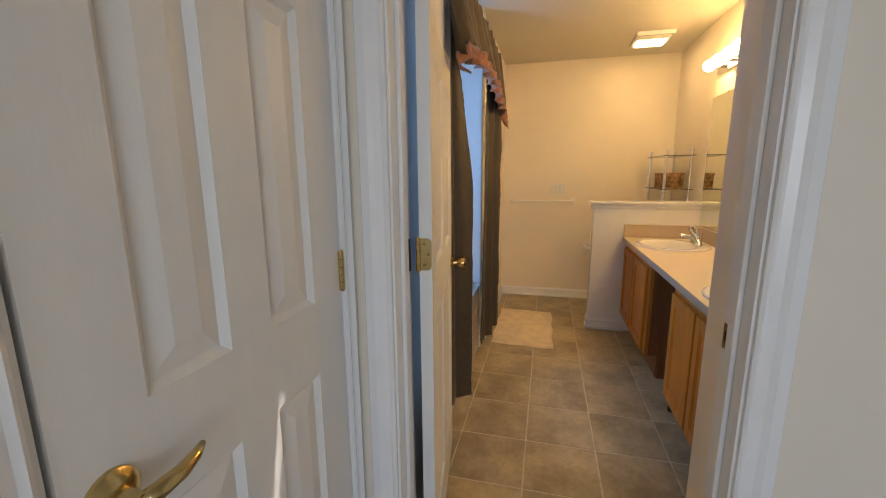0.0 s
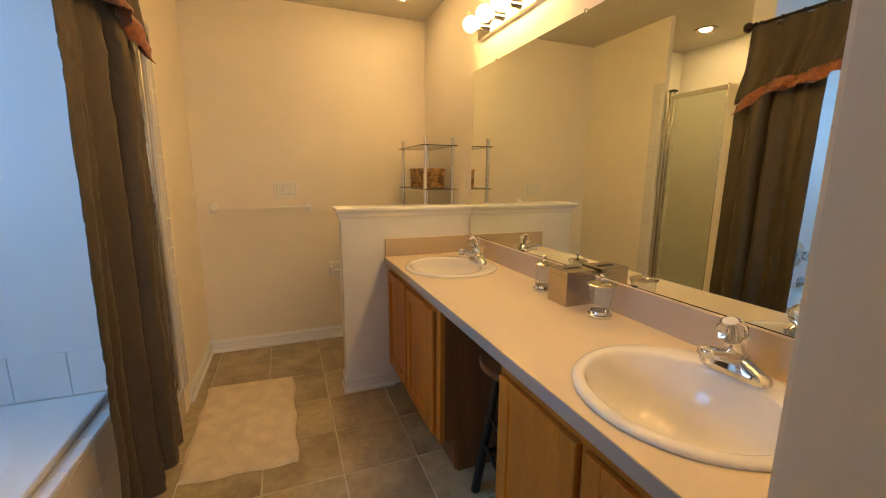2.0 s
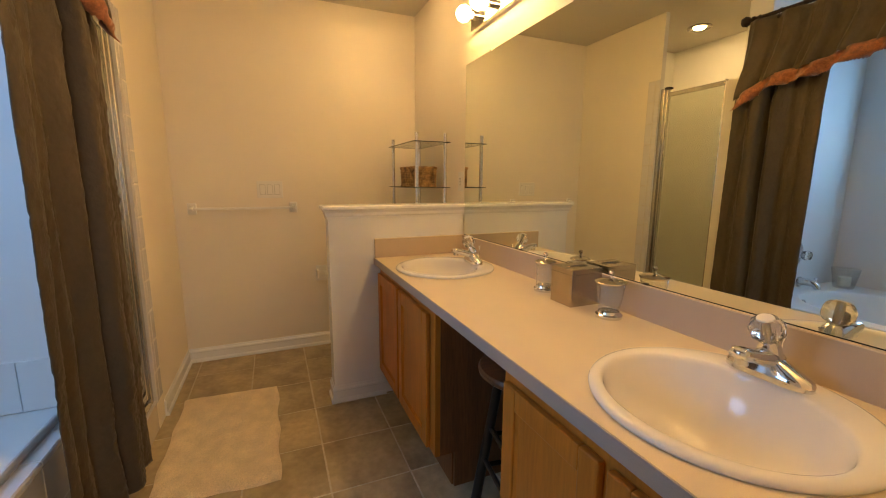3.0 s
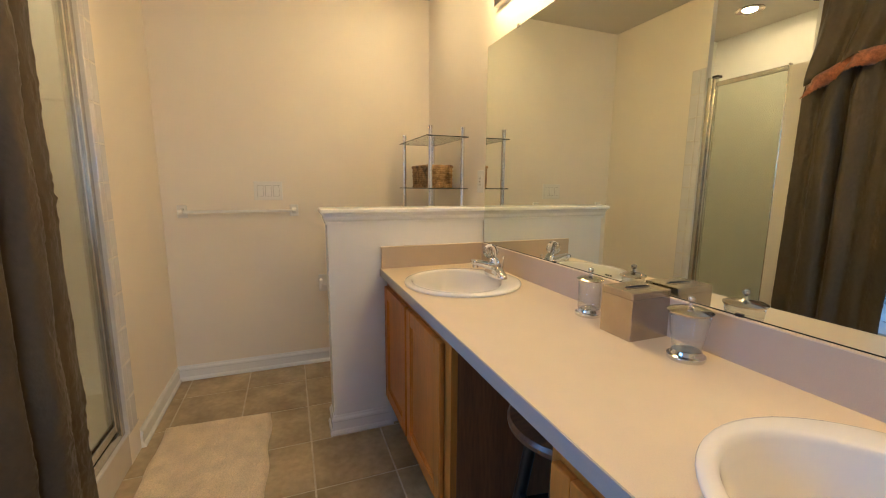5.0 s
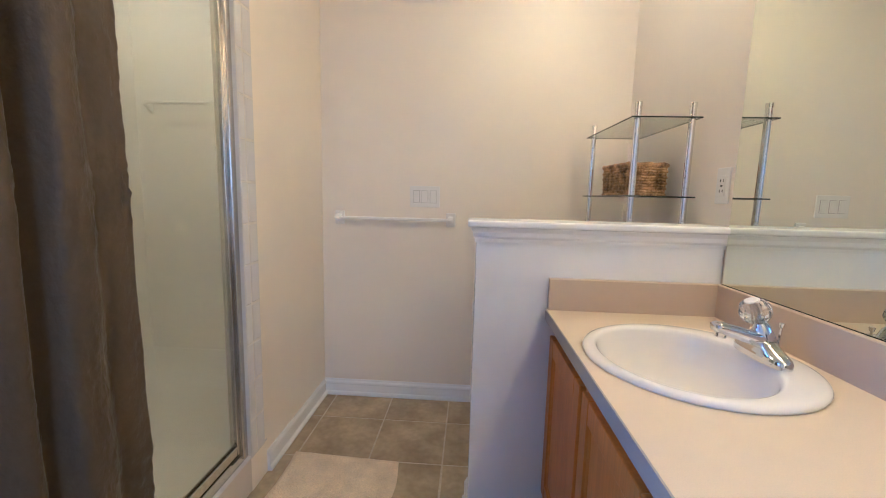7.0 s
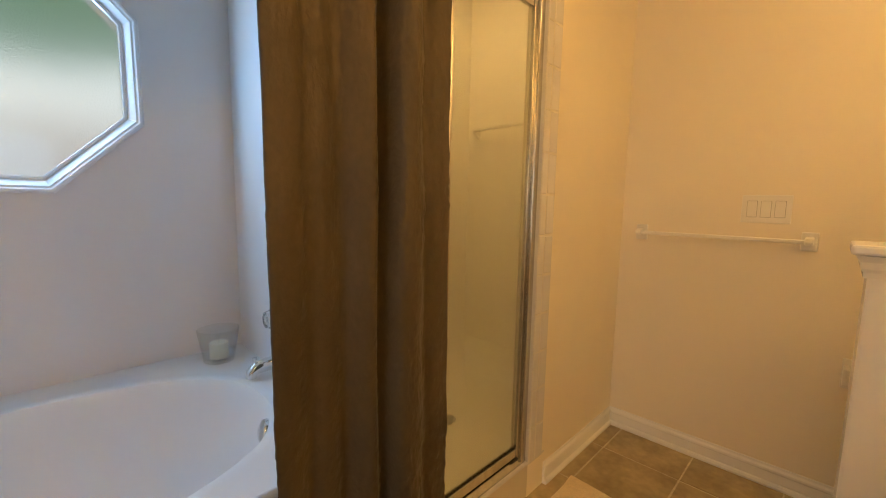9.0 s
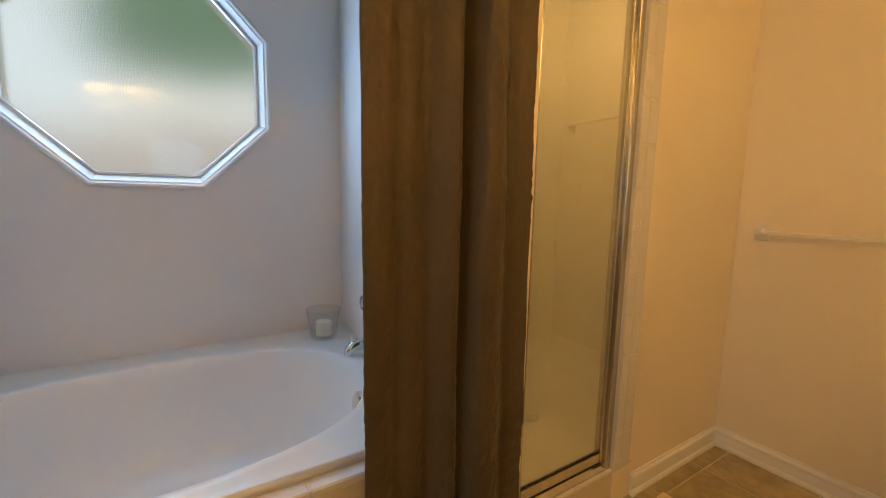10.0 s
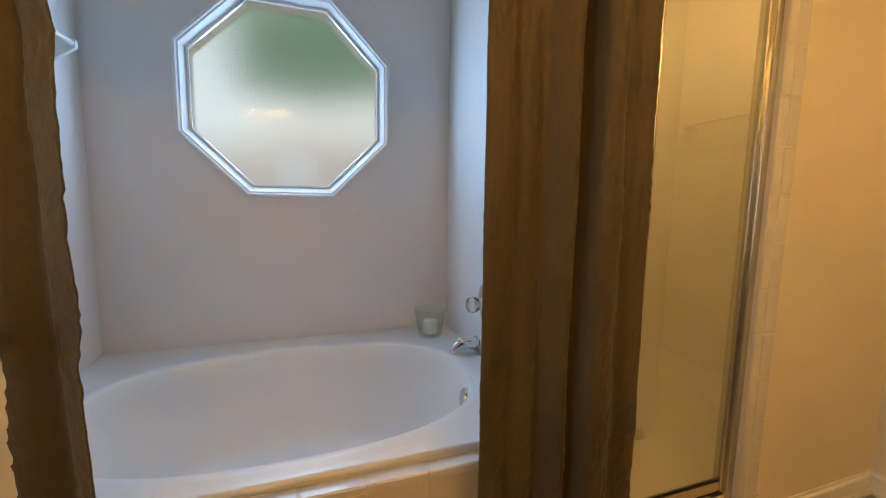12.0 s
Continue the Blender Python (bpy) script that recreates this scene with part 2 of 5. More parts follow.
def extrude(prof, a, b, place):
    """A profile of (u, v) rows carried from a to b; place(u, v, s) gives the point."""
    bm = bmesh.new()
    ra = [bm.verts.new(place(u, v, a)) for u, v in prof]
    rb = [bm.verts.new(place(u, v, b)) for u, v in prof]
    n = len(prof)
    for i in range(n):
        bm.faces.new((ra[i], ra[(i + 1) % n], rb[(i + 1) % n], rb[i]))
    bm.faces.new(ra[::-1])
    bm.faces.new(rb)
    return bm


def raised(face, u0, u1, z0, z1, depth_low, depth_high, margin, back, bm=None):
    """A panel with sloping margins. face(u, z, d): the point at depth d from the front plane."""
    bm = bm or bmesh.new()
    o = [bm.verts.new(face(u, z, depth_low)) for u, z in ((u0, z0), (u1, z0), (u1, z1), (u0, z1))]
    m = margin
    i1 = [bm.verts.new(face(u, z, depth_high)) for u, z in ((u0 + m, z0 + m), (u1 - m, z0 + m), (u1 - m, z1 - m), (u0 + m, z1 - m))]
    k = [bm.verts.new(face(u, z, back)) for u, z in ((u0, z0), (u1, z0), (u1, z1), (u0, z1))]
    for i in range(4):
        j = (i + 1) % 4
        bm.faces.new((o[i], o[j], i1[j], i1[i]))
        bm.faces.new((k[i], k[j], o[j], o[i]))
    bm.faces.new(i1)
    bm.faces.new(k[::-1])
    return bm


def structure(name, bm, material, bevel=0.0, smooth=False):
    return part(name, bm, material, None, kind="structure", bevel=bevel, smooth=smooth)


# ---- plan ----
XW, XM, XL = 0.897, 0.888, -0.735      # mirror wall, mirror face, west wall of the room
YF, YV = 0.905, -2.03                  # far wall, south end of the vanity
YD0, YD1 = -2.615, -2.50               # doorway wall, hall face and room face
XJ0, XJ1 = -0.632, 0.135               # doorway jamb faces
XC = 0.268                             # west face of the closet block beside the vanity
H = 2.43
AX, AY0, AY1 = -1.81, -2.085, -0.60    # tub alcove: window wall, south and north walls
SX, SY0, SY1 = -1.65, -0.47, 0.735      # shower: back, south and north walls
PY = 0.02                              # near face of the pony wall
CZ = 0.812                             # counter top

# ---- large structure ----
structure("floor", box((-0.9, -2.615, -0.10), (XW + 0.1, 1.02, -0.0018)), GROUT)
structure("hall_floor", box((-1.5, -6.5, -0.10), (2.02, -2.618, 0.004)), CARPET)
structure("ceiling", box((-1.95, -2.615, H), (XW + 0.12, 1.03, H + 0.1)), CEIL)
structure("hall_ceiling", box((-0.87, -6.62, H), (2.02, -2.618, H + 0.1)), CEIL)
structure("wall_north", box((XL - 0.1, YF, -0.05), (XW + 0.12, YF + 0.12, H)), WALL)
structure("wall_east", box((XW, YV - 0.46, -0.05), (XW + 0.12, YF, H)), WALL)
structure("wall_closet_block", box((XC, YD1 + 0.001, -0.05), (XW - 0.001, YV, H)), WALL, bevel=0.008)
structure("wall_doorway_east", box((XJ1 + 0.022, YD0, -0.05), (2.02, YD1, H)), WALL)
structure("wall_doorway_west", box((-1.93, YD0, -0.05), (XJ0 - 0.022, YD1, H)), WALL)
structure("wall_doorway_head", box((XJ0 - 0.022, YD0, 2.07), (XJ1 + 0.022, YD1, H)), WALL)
structure("wall_alcove_south", box((AX, YD1 + 0.001, -0.05), (XL, AY0, H)), ALCW, bevel=0.006)
structure("wall_partition", box((AX, AY1, -0.05), (XL, SY0, H)), ALCW, bevel=0.006)
structure("wall_shower_north", box((-1.81, SY1, -0.05), (XL - 0.03, YF, H)), WALL)
structure("wall_west", box((XL - 0.035, 0.0965, -0.05), (XL, YF, H)), WALL, bevel=0.004)
structure("wall_shower_back", box((AX, SY0, -0.05), (SX, SY1, H)), WALL)
bm = box((-0.87, -6.5, -0.05), (-0.75, -3.295, H))
box((-0.87, -2.672, -0.05), (-0.75, YD0 - 0.001, H), bm)
box((-0.87, -3.295, 2.065), (-0.75, -2.672, H), bm)
structure("wall_hall_west", bm, HALLW)
bm = box((-1.5, -3.5, -0.05), (-1.4, -2.62, H))
box((-1.4, -3.6, -0.05), (-0.871, -3.5, H), bm)
box((-1.5, -3.6, H), (-0.871, -2.62, H + 0.1), bm)
structure("closet_interior", bm, HALLW)
structure("wall_hall_east", box((1.9, -6.5, -0.05), (2.02, YD0 - 0.001, H)), HALLW)
bm = box((-0.87, -6.62, -0.05), (-0.2, -6.5, H))
box((1.4, -6.62, -0.05), (2.02, -6.5, H), bm)
box((-0.2, -6.62, -0.05), (1.4, -6.5, 0.75), bm)
box((-0.2, -6.62, 2.15), (1.4, -6.5, H), bm)
structure("wall_hall_south", bm, HALLW)

# window wall with its octagonal opening
OC, OA = Vector((0, -1.343, 1.613)), 0.438
OS = OA * math.tan(radians(22.5))


def octagon(a, x):
    s = a * math.tan(radians(22.5))
    return [Vector((x, OC.y + u, OC.z + v)) for u, v in ((-s, -a), (s, -a), (a, -s), (a, s), (s, a), (-s, a), (-a, s), (-a, -s))]


def ring(a0, a1, x0, x1, bm=None):
    """An octagonal frame between two apothems and two depths."""
    bm = bm or bmesh.new()
    rings = [[bm.verts.new(p) for p in octagon(a, x)] for a, x in ((a0, x0), (a1, x0), (a1, x1), (a0, x1))]
    for k in range(4):
        r, q = rings[k], rings[(k + 1) % 4]
        for i in range(8):
            bm.faces.new((r[i], r[(i + 1) % 8], q[(i + 1) % 8], q[i]))
    return bm


bm = bmesh.new()
y0, y1, z0, z1 = YD0, SY0, -0.05, H
layers = []
for x in (AX, AX - 0.14):
    o = [bm.verts.new(p) for p in octagon(OA - 0.02, x)]
    s = (OA - 0.02) * math.tan(radians(22.5))
    out = [bm.verts.new((x, y, z)) for y, z in ((OC.y - s, z0), (OC.y + s, z0), (y1, OC.z - s), (y1, OC.z + s), (OC.y + s, z1), (OC.y - s, z1), (y0, OC.z + s), (y0, OC.z - s))]
    cor = [bm.verts.new((x, y, z)) for y, z in ((y1, z0), (y1, z1), (y0, z1), (y0, z0))]
    layers.append((o, out, cor))
    for i in range(0, 8, 2):
        bm.faces.new((o[i], o[i + 1], out[i + 1], out[i]))
        j = (i + 2) % 8
        bm.faces.new((o[i + 1], o[j], out[j], cor[i // 2], out[i + 1]))
(oa, ua, ca), (ob_, ub, cb) = layers
for i in range(8):
    bm.faces.new((oa[i], oa[(i + 1) % 8], ob_[(i + 1) % 8], ob_[i]))
structure("wall_window", bm, ALCW)

window = thing("window_1", "white octagonal window with frosted glass above the bathtub", "window", (AX, OC.y, OC.z))
tagged(window, kind="structure")
bm = bmesh.new()
rings = [[bm.verts.new(p) for p in octagon(OA - a, AX + x)] for a, x in ((0, -0.13), (0, 0.010), (0.006, 0.015), (0.013, 0.015), (0.018, 0.010), (0.024, 0.009), (0.044, -0.016), (0.044, -0.13))]
for r, q in zip(rings, rings[1:] + rings[:1]):
    for i in range(8):
        bm.faces.new((r[i], r[(i + 1) % 8], q[(i + 1) % 8], q[i]))
part("frame", bm, TRIM, window)
part("sash", ring(OA - 0.044, OA - 0.056, AX - 0.012, AX - 0.05), TRIM, window, "narrow inner sash", bevel=0.003)
bm = bmesh.new()
pa, pb = [[bm.verts.new(p) for p in octagon(OA - 0.052, x)] for x in (AX - 0.028, AX - 0.034)]
bm.faces.new(pa)
bm.faces.new(pb[::-1])
for i in range(8):
    bm.faces.new((pa[i], pa[(i + 1) % 8], pb[(i + 1) % 8], pb[i]))
pane = part("pane", bm, FROST, window, "frosted pebbled glass pane")
pane.visible_shadow = False

# outdoors beyond the window
structure("ground", box((-60, -60, -3.3), (-3.0, 60, -3.1)), GRASS)
pav = mat("pale_driveway", (0.55, 0.53, 0.50), 0.8, vary=0.1, scale=1)
structure("pavement", box((-30, -14, -3.1), (-6.0, 12, -3.06)), pav)


def view_material():
    """Greenery over a pale bright drive, out of focus behind the frosted pane."""
    m = bpy.data.materials.new("garden_view")
    m.use_nodes = True
    n, l = m.node_tree.nodes, m.node_tree.links
    n.remove(n["Principled BSDF"])
    em, tc, sep = n.new("ShaderNodeEmission"), n.new("ShaderNodeTexCoord"), n.new("ShaderNodeSeparateXYZ")
    ns, add, ramp = n.new("ShaderNodeTexNoise"), n.new("ShaderNodeMath"), n.new("ShaderNodeValToRGB")
    ns.inputs["Scale"].default_value, ns.inputs["Detail"].default_value = 0.55, 3.0
    add.operation, add.inputs[1].default_value = "MULTIPLY_ADD", 1.5
    l.new(tc.outputs["Object"], ns.inputs["Vector"])
    l.new(tc.outputs["Object"], sep.inputs[0])
    l.new(ns.outputs["Fac"], add.inputs[0])
    l.new(sep.outputs["Z"], add.inputs[2])
    mr = n.new("ShaderNodeMapRange")
    mr.inputs["From Min"].default_value, mr.inputs["From Max"].default_value = 1.5, 7.5
    l.new(add.outputs[0], mr.inputs["Value"])
    l.new(mr.outputs[0], ramp.inputs[0])
    stops = [(0.0, (0.50, 0.56, 0.66)), (0.18, (0.66, 0.76, 0.90)), (0.27, (0.95, 1.2, 1.45)), (0.36, (0.95, 1.25, 1.55)), (0.42, (0.22, 0.42, 0.40)),
             (0.60, (0.13, 0.33, 0.25)), (0.74, (0.28, 0.52, 0.52)), (0.85, (1.3, 1.5, 1.5)), (1.0, (0.6, 0.9, 1.1))]
    while len(ramp.color_ramp.elements) < len(stops):
        ramp.color_ramp.elements.new(0.5)
    for e, (p, c) in zip(ramp.color_ramp.elements, stops):
        e.position, e.color = p, (*c, 1)
    side, mixc, mr2 = n.new("ShaderNodeMath"), n.new("ShaderNodeMix"), n.new("ShaderNodeMapRange")
    mixc.data_type = "RGBA"
    mixc.inputs["B"].default_value = (0.95, 1.35, 1.8, 1)
    side.operation, side.inputs[1].default_value = "MULTIPLY_ADD", 1.3
    l.new(ns.outputs["Fac"], side.inputs[0])
    l.new(sep.outputs["Y"], side.inputs[2])
    mr2.inputs["From Min"].default_value, mr2.inputs["From Max"].default_value = -1.3, -2.0
    l.new(side.outputs[0], mr2.inputs["Value"])
    high = n.new("ShaderNodeMapRange")
    high.inputs["From Min"].default_value, high.inputs["From Max"].default_value = 6.0, 4.8
    l.new(sep.outputs["Z"], high.inputs["Value"])
    low = n.new("ShaderNodeMapRange")
    low.inputs["From Min"].default_value, low.inputs["From Max"].default_value = 1.9, 2.5
    l.new(sep.outputs["Z"], low.inputs["Value"])
    p1, p2 = n.new("ShaderNodeMath"), n.new("ShaderNodeMath")
    p1.operation = p2.operation = "MULTIPLY"
    l.new(mr2.outputs[0], p1.inputs[0])
    l.new(high.outputs[0], p1.inputs[1])
    l.new(p1.outputs[0], p2.inputs[0])
    l.new(low.outputs[0], p2.inputs[1])
    l.new(p2.outputs[0], mixc.inputs["Factor"])
    l.new(ramp.outputs[0], mixc.inputs["A"])
    l.new(mixc.outputs["Result"], em.inputs[0])
    em.inputs[1].default_value = 0.27
    l.new(em.outputs[0], n["Material Output"].inputs[0])
    return m


structure("backdrop", box((-8.3, -12, -3.1), (-8.2, 9, 11)), view_material())

# ---- door frames, doors ----


def casing_profile(w=0.072, t=0.017):
    return [(0, 0), (0, t * 0.55), (0.006, t * 0.8), (0.014, t * 0.6), (w * 0.45, t * 0.75), (w * 0.62, t * 1.15), (w * 0.8, t), (w - 0.004, t * 0.9), (w, t * 0.5), (w, 0)]


SCREW = mat("worn_screw", (0.18, 0.13, 0.06), 0.4, metal=1.0)


def leaf_outline(sg, w=0.032, h=0.089, r=0.013):
    """A hinge leaf from its barrel side at 0, with its two free corners rounded."""
    pts = [(0, 0)]
    pts += [(sg * (w - r + r * math.sin(a)), r - r * math.cos(a)) for a in (math.pi / 2 * k / 5 for k in range(6))]
    pts += [(sg * (w - r + r * math.cos(a)), h - r + r * math.sin(a)) for a in (math.pi / 2 * k / 5 for k in range(6))]
    return pts + [(0, h)]


def knuckles(x, y, z, h=0.093, r=0.0064):
    """A hinge barrel of five knuckles parted by narrow joints, with small end caps."""
    prof = [(0, -0.003), (r * 0.7, -0.003), (r * 0.8, 0)]
    for k in range(5):
        a, b = h * k / 5, h * (k + 1) / 5
        prof += [(r, a + 0.0006), (r, b - 0.0006), (r * 0.82, b - 0.0003)]
    return lathe((x, y, z), prof + [(r * 0.7, h + 0.003), (0, h + 0.003)], 14)


frame1 = thing("door_frame_1", "white moulded door frame of the bathroom doorway", "door frame", (XJ0, YD0, 0), kind="structure")
part("jamb", box((XJ0 - 0.02, YD0 - 0.002, 0), (XJ0, YD1 + 0.002, 2.05)), TRIM, frame1)
part("jamb", box((XJ1, YD0 - 0.002, 0), (XJ1 + 0.02, YD1 + 0.002, 2.05)), TRIM, frame1)
part("jamb", box((XJ0 - 0.02, YD0 - 0.002, 2.05), (XJ1 + 0.02, YD1 + 0.002, 2.07)), TRIM, frame1)
part("stop", box((XJ0, YD1 - 0.075, 0), (XJ0 + 0.011, YD1 - 0.040, 2.05)), TRIM, frame1, bevel=0.003)
part("stop", box((XJ1 - 0.011, YD1 - 0.075, 0), (XJ1, YD1 - 0.040, 2.05)), TRIM, frame1, bevel=0.003)
for nm, xa, sg in (("casing", XJ0 - 0.006, -1), ("casing", XJ1 + 0.006, 1)):
    part(nm, extrude(casing_profile(), 0, 2.13, lambda u, v, s: (xa + sg * u, YD0 - 0.003 - v, s)), TRIM, frame1)
part("casing", extrude(casing_profile(), XJ0 - 0.078, XJ1 + 0.078, lambda u, v, s: (s, YD0 - 0.003 - v, 2.056 + u)), TRIM, frame1)
part("strike_plate", box((XJ1 - 0.0022, YD1 - 0.032, 0.925), (XJ1 + 0.001, YD1 - 0.004, 0.985)), BRASS, frame1, "brass strike plate", bevel=0.0008)
for z in (0.212, 1.067, 1.812):
    leaf = part("hinge_leaf", extrude(leaf_outline(-1), XJ0 - 0.0005, XJ0 + 0.0022, lambda u, v, q: (q, YD1 - 0.002 + u, z + v)), BRASS, frame1, "brass hinge leaf")
    for u, v in ((-0.012, 0.016), (-0.022, 0.045), (-0.012, 0.073)):
        part("screw", tube((XJ0 + 0.002, YD1 - 0.002 + u, z + v), (XJ0 + 0.0030, YD1 - 0.002 + u, z + v), 0.0038, seg=10), SCREW, leaf)
part("latch_hole", box((XJ1 - 0.0028, YD1 - 0.024, 0.943), (XJ1 - 0.002, YD1 - 0.013, 0.967)), DARK, frame1)
structure("threshold", box((XJ0, YD0 - 0.01, -0.02), (XJ1, YD0 + 0.012, 0.006)), BRUSH)


def panel_door(name, label, w, h, loc, rz):
    """A six-panel door in its own frame: hinge edge at u = 0, front at d = 0, back at d = 0.035."""
    d = thing(name, label, "door", loc, rz=rz)
    T = 0.035
    st, ms = 0.105, 0.095
    cols = [(st, (w - ms) / 2), ((w + ms) / 2, w - st)]
    rows = [(0.20, 0.885), (1.045, 1.62), (1.715, h - 0.11)]

    def slab(u0, u1, z0, z1):
        return box((u0, 0, z0), (u1, T, z1))

    part("stile", slab(0, st, 0, h), DOORP, d)
    part("stile", slab(w - st, w, 0, h), DOORP, d)
    part("stile", slab(cols[0][1], cols[1][0], 0, h), DOORP, d)
    zs = [0] + [z for r in rows for z in r] + [h]
    for k in range(0, len(zs), 2):
        for c in cols:
            part("rail", slab(c[0], c[1], zs[k], zs[k + 1]), DOORP, d)
    for c in cols:
        for r in rows:
            bm = bmesh.new()
            raised(lambda u, z, q: (u, q, z), c[0], c[1], r[0], r[1], 0.001, 0.011, 0.012, 0.016, bm)
            raised(lambda u, z, q: (u, q, z), c[0] + 0.014, c[1] - 0.014, r[0] + 0.014, r[1] - 0.014, 0.0105, 0.003, 0.034, 0.017, bm)
            raised(lambda u, z, q: (u, T - q, z), c[0], c[1], r[0], r[1], 0.001, 0.011, 0.012, 0.016, bm)
            raised(lambda u, z, q: (u, T - q, z), c[0] + 0.014, c[1] - 0.014, r[0] + 0.014, r[1] - 0.014, 0.0105, 0.003, 0.034, 0.017, bm)
            part("panel", bm, DOORP, d)
    return d


# bathroom door, standing open along the bathtub
door1 = panel_door("door_1", "white six-panel door standing open beside the curtained bathtub", 0.757, 2.03, (-0.573, YD1 + 0.012, 0.012), 99.0)
for z in (0.20, 1.055, 1.80):
    leaf = part("hinge_leaf", extrude(leaf_outline(-1), -0.0026, 0, lambda u, v, q: (q, 0.033 + u, z + v)), BRASS, door1, "brass hinge leaf")
    part("hinge_barrel", knuckles(-0.006, 0.038, z - 0.002), BRASS, door1, "brass hinge barrel", smooth=True)
    for u, v in ((-0.012, 0.016), (-0.022, 0.045), (-0.012, 0.073)):
        part("screw", tube((-0.0026, 0.033 + u, z + v), (-0.0036, 0.033 + u, z + v), 0.0038, seg=10), SCREW, leaf)
for sg in (-1, 1):
    y0 = 0 if sg < 0 else 0.035
    ax = (0, sg, 0)
    kn = part("knob", lathe((0.757 - 0.062, y0, 0.925), [(0, 0), (0.031, 0), (0.031, 0.004), (0.024, 0.009), (0.012, 0.012), (0.011, 0.028), (0.019, 0.036), (0.0265, 0.048), (0.025, 0.060), (0.012, 0.068), (0, 0.069)], 24, axis=ax), BRASS, door1, "round polished brass knob", smooth=True)
part("latch_plate", box((0.757, 0.006, 0.89), (0.7585, 0.029, 0.955)), BRASS, door1)

# closet door in the hall's west wall
DX = -0.750
door2 = panel_door("door_2", "white six-panel closet door with a brass lever", 0.585, 2.03, (DX - 0.030, -2.69, 0.012), -90.0)
LZ = 0.955
part("lever_rose", lathe((0.537, 0.035, LZ), [(0, 0), (0.033, 0), (0.032, 0.005), (0.024, 0.011), (0.013, 0.014), (0.012, 0.046), (0, 0.047)], 24, axis=(0, 1, 0)), BRASS, door2, "brass lever rose", smooth=True)
part("lever", sweep([(0.537, 0.078, LZ), (0.520, 0.082, LZ + 0.002), (0.49, 0.084, LZ + 0.004), (0.465, 0.080, LZ + 0.008), (0.447, 0.074, LZ + 0.012)], [0.011, 0.0115, 0.010, 0.008, 0.004], 12), BRASS, door2, "curved brass lever", smooth="all")
for z in (0.20, 1.045, 1.80):
    part("hinge_barrel", knuckles(-0.006, 0.040, z), BRASS, door2, "brass hinge barrel", smooth=True)
    part("hinge_leaf", box((-0.022, 0.034, z), (0.0, 0.0375, z + 0.089)), BRASS, door2, "brass hinge leaf")
frame2 = thing("door_frame_2", "white moulded frame of the closet door", "door frame", (DX, -3.0, 0), kind="structure")
for ya, sg in ((-2.672, 1), (-3.295, -1)):
    part("jamb", box((DX - 0.12, min(ya, ya - sg * 0.014), 0), (DX + 0.002, max(ya, ya - sg * 0.014), 2.05)), TRIM, frame2)
part("casing", extrude(casing_profile(0.048), 0, 2.12, lambda u, v, s: (DX + v, -2.670 + u, s)), TRIM, frame2)
part("casing", extrude(casing_profile(), 0, 2.12, lambda u, v, s: (DX + v, -3.290 - u, s)), TRIM, frame2)
part("casing", extrude(casing_profile(), -3.362, -2.622, lambda u, v, s: (DX + v, s, 2.05 + u)), TRIM, frame2)

# ---- skirting ----
SKIRT = [(0, 0), (0.019, 0), (0.020, 0.010), (0.016, 0.019), (0.010, 0.023), (0.0095, 0.064), (0.013, 0.069), (0.012, 0.078), (0.006, 0.086), (0.004, 0.095), (0, 0.095)]
structure("baseboard", extrude(SKIRT, XL, XW, lambda u, v, s: (s, YF - u, v)), TRIM)
structure("baseboard", extrude(SKIRT, 0.2165, YF - 0.016, lambda u, v, s: (XL + u, s, v)), TRIM)
structure("baseboard", extrude(SKIRT, YD1 + 0.1, YV + 0.015, lambda u, v, s: (XC - u, s, v)), TRIM)
structure("baseboard", extrude(SKIRT, 0.22, 1.9, lambda u, v, s: (s, YD0 - u, v)), TRIM)

# ---- pony wall ----
PX = 0.110
structure("pony_wall", box((PX, PY, 0), (XW - 0.001, 0.135, 1.03)), TRIM, bevel=0.003)
pony = thing("pony_wall_cap", "white moulded cap on the half wall beside the vanity", "trim", (PX, PY, 1.03), kind="structure")
CROWN = [(0, 0), (0.006, 0.0), (0.007, 0.012), (0.012, 0.020), (0.014, 0.034), (0.021, 0.046), (0.022, 0.048), (0, 0.048)]
part("moulding", extrude(CROWN, PX - 0.006, XW - 0.002, lambda u, v, s: (s if s > PX else PX - u, PY - u, 1.028 + v)), TRIM, pony)
part("moulding", extrude(CROWN, PY - 0.0, 0.135, lambda u, v, s: (PX - u, s, 1.028 + v)), TRIM, pony)
part("cap_board", box((PX - 0.030, PY - 0.030, 1.077), (XW - 0.002, 0.160, 1.099)), TRIM, pony, bevel=0.006)
part("skirting", extrude(SKIRT, PX - 0.015, 0.40, lambda u, v, s: (s if s > PX else PX - u, PY - u, v)), TRIM, pony)
part("skirting", extrude(SKIRT, PY, 0.135, lambda u, v, s: (PX - u, s, v)), TRIM, pony)

# ---- vanity ----
CX = 0.362        # front plane of the cabinet doors


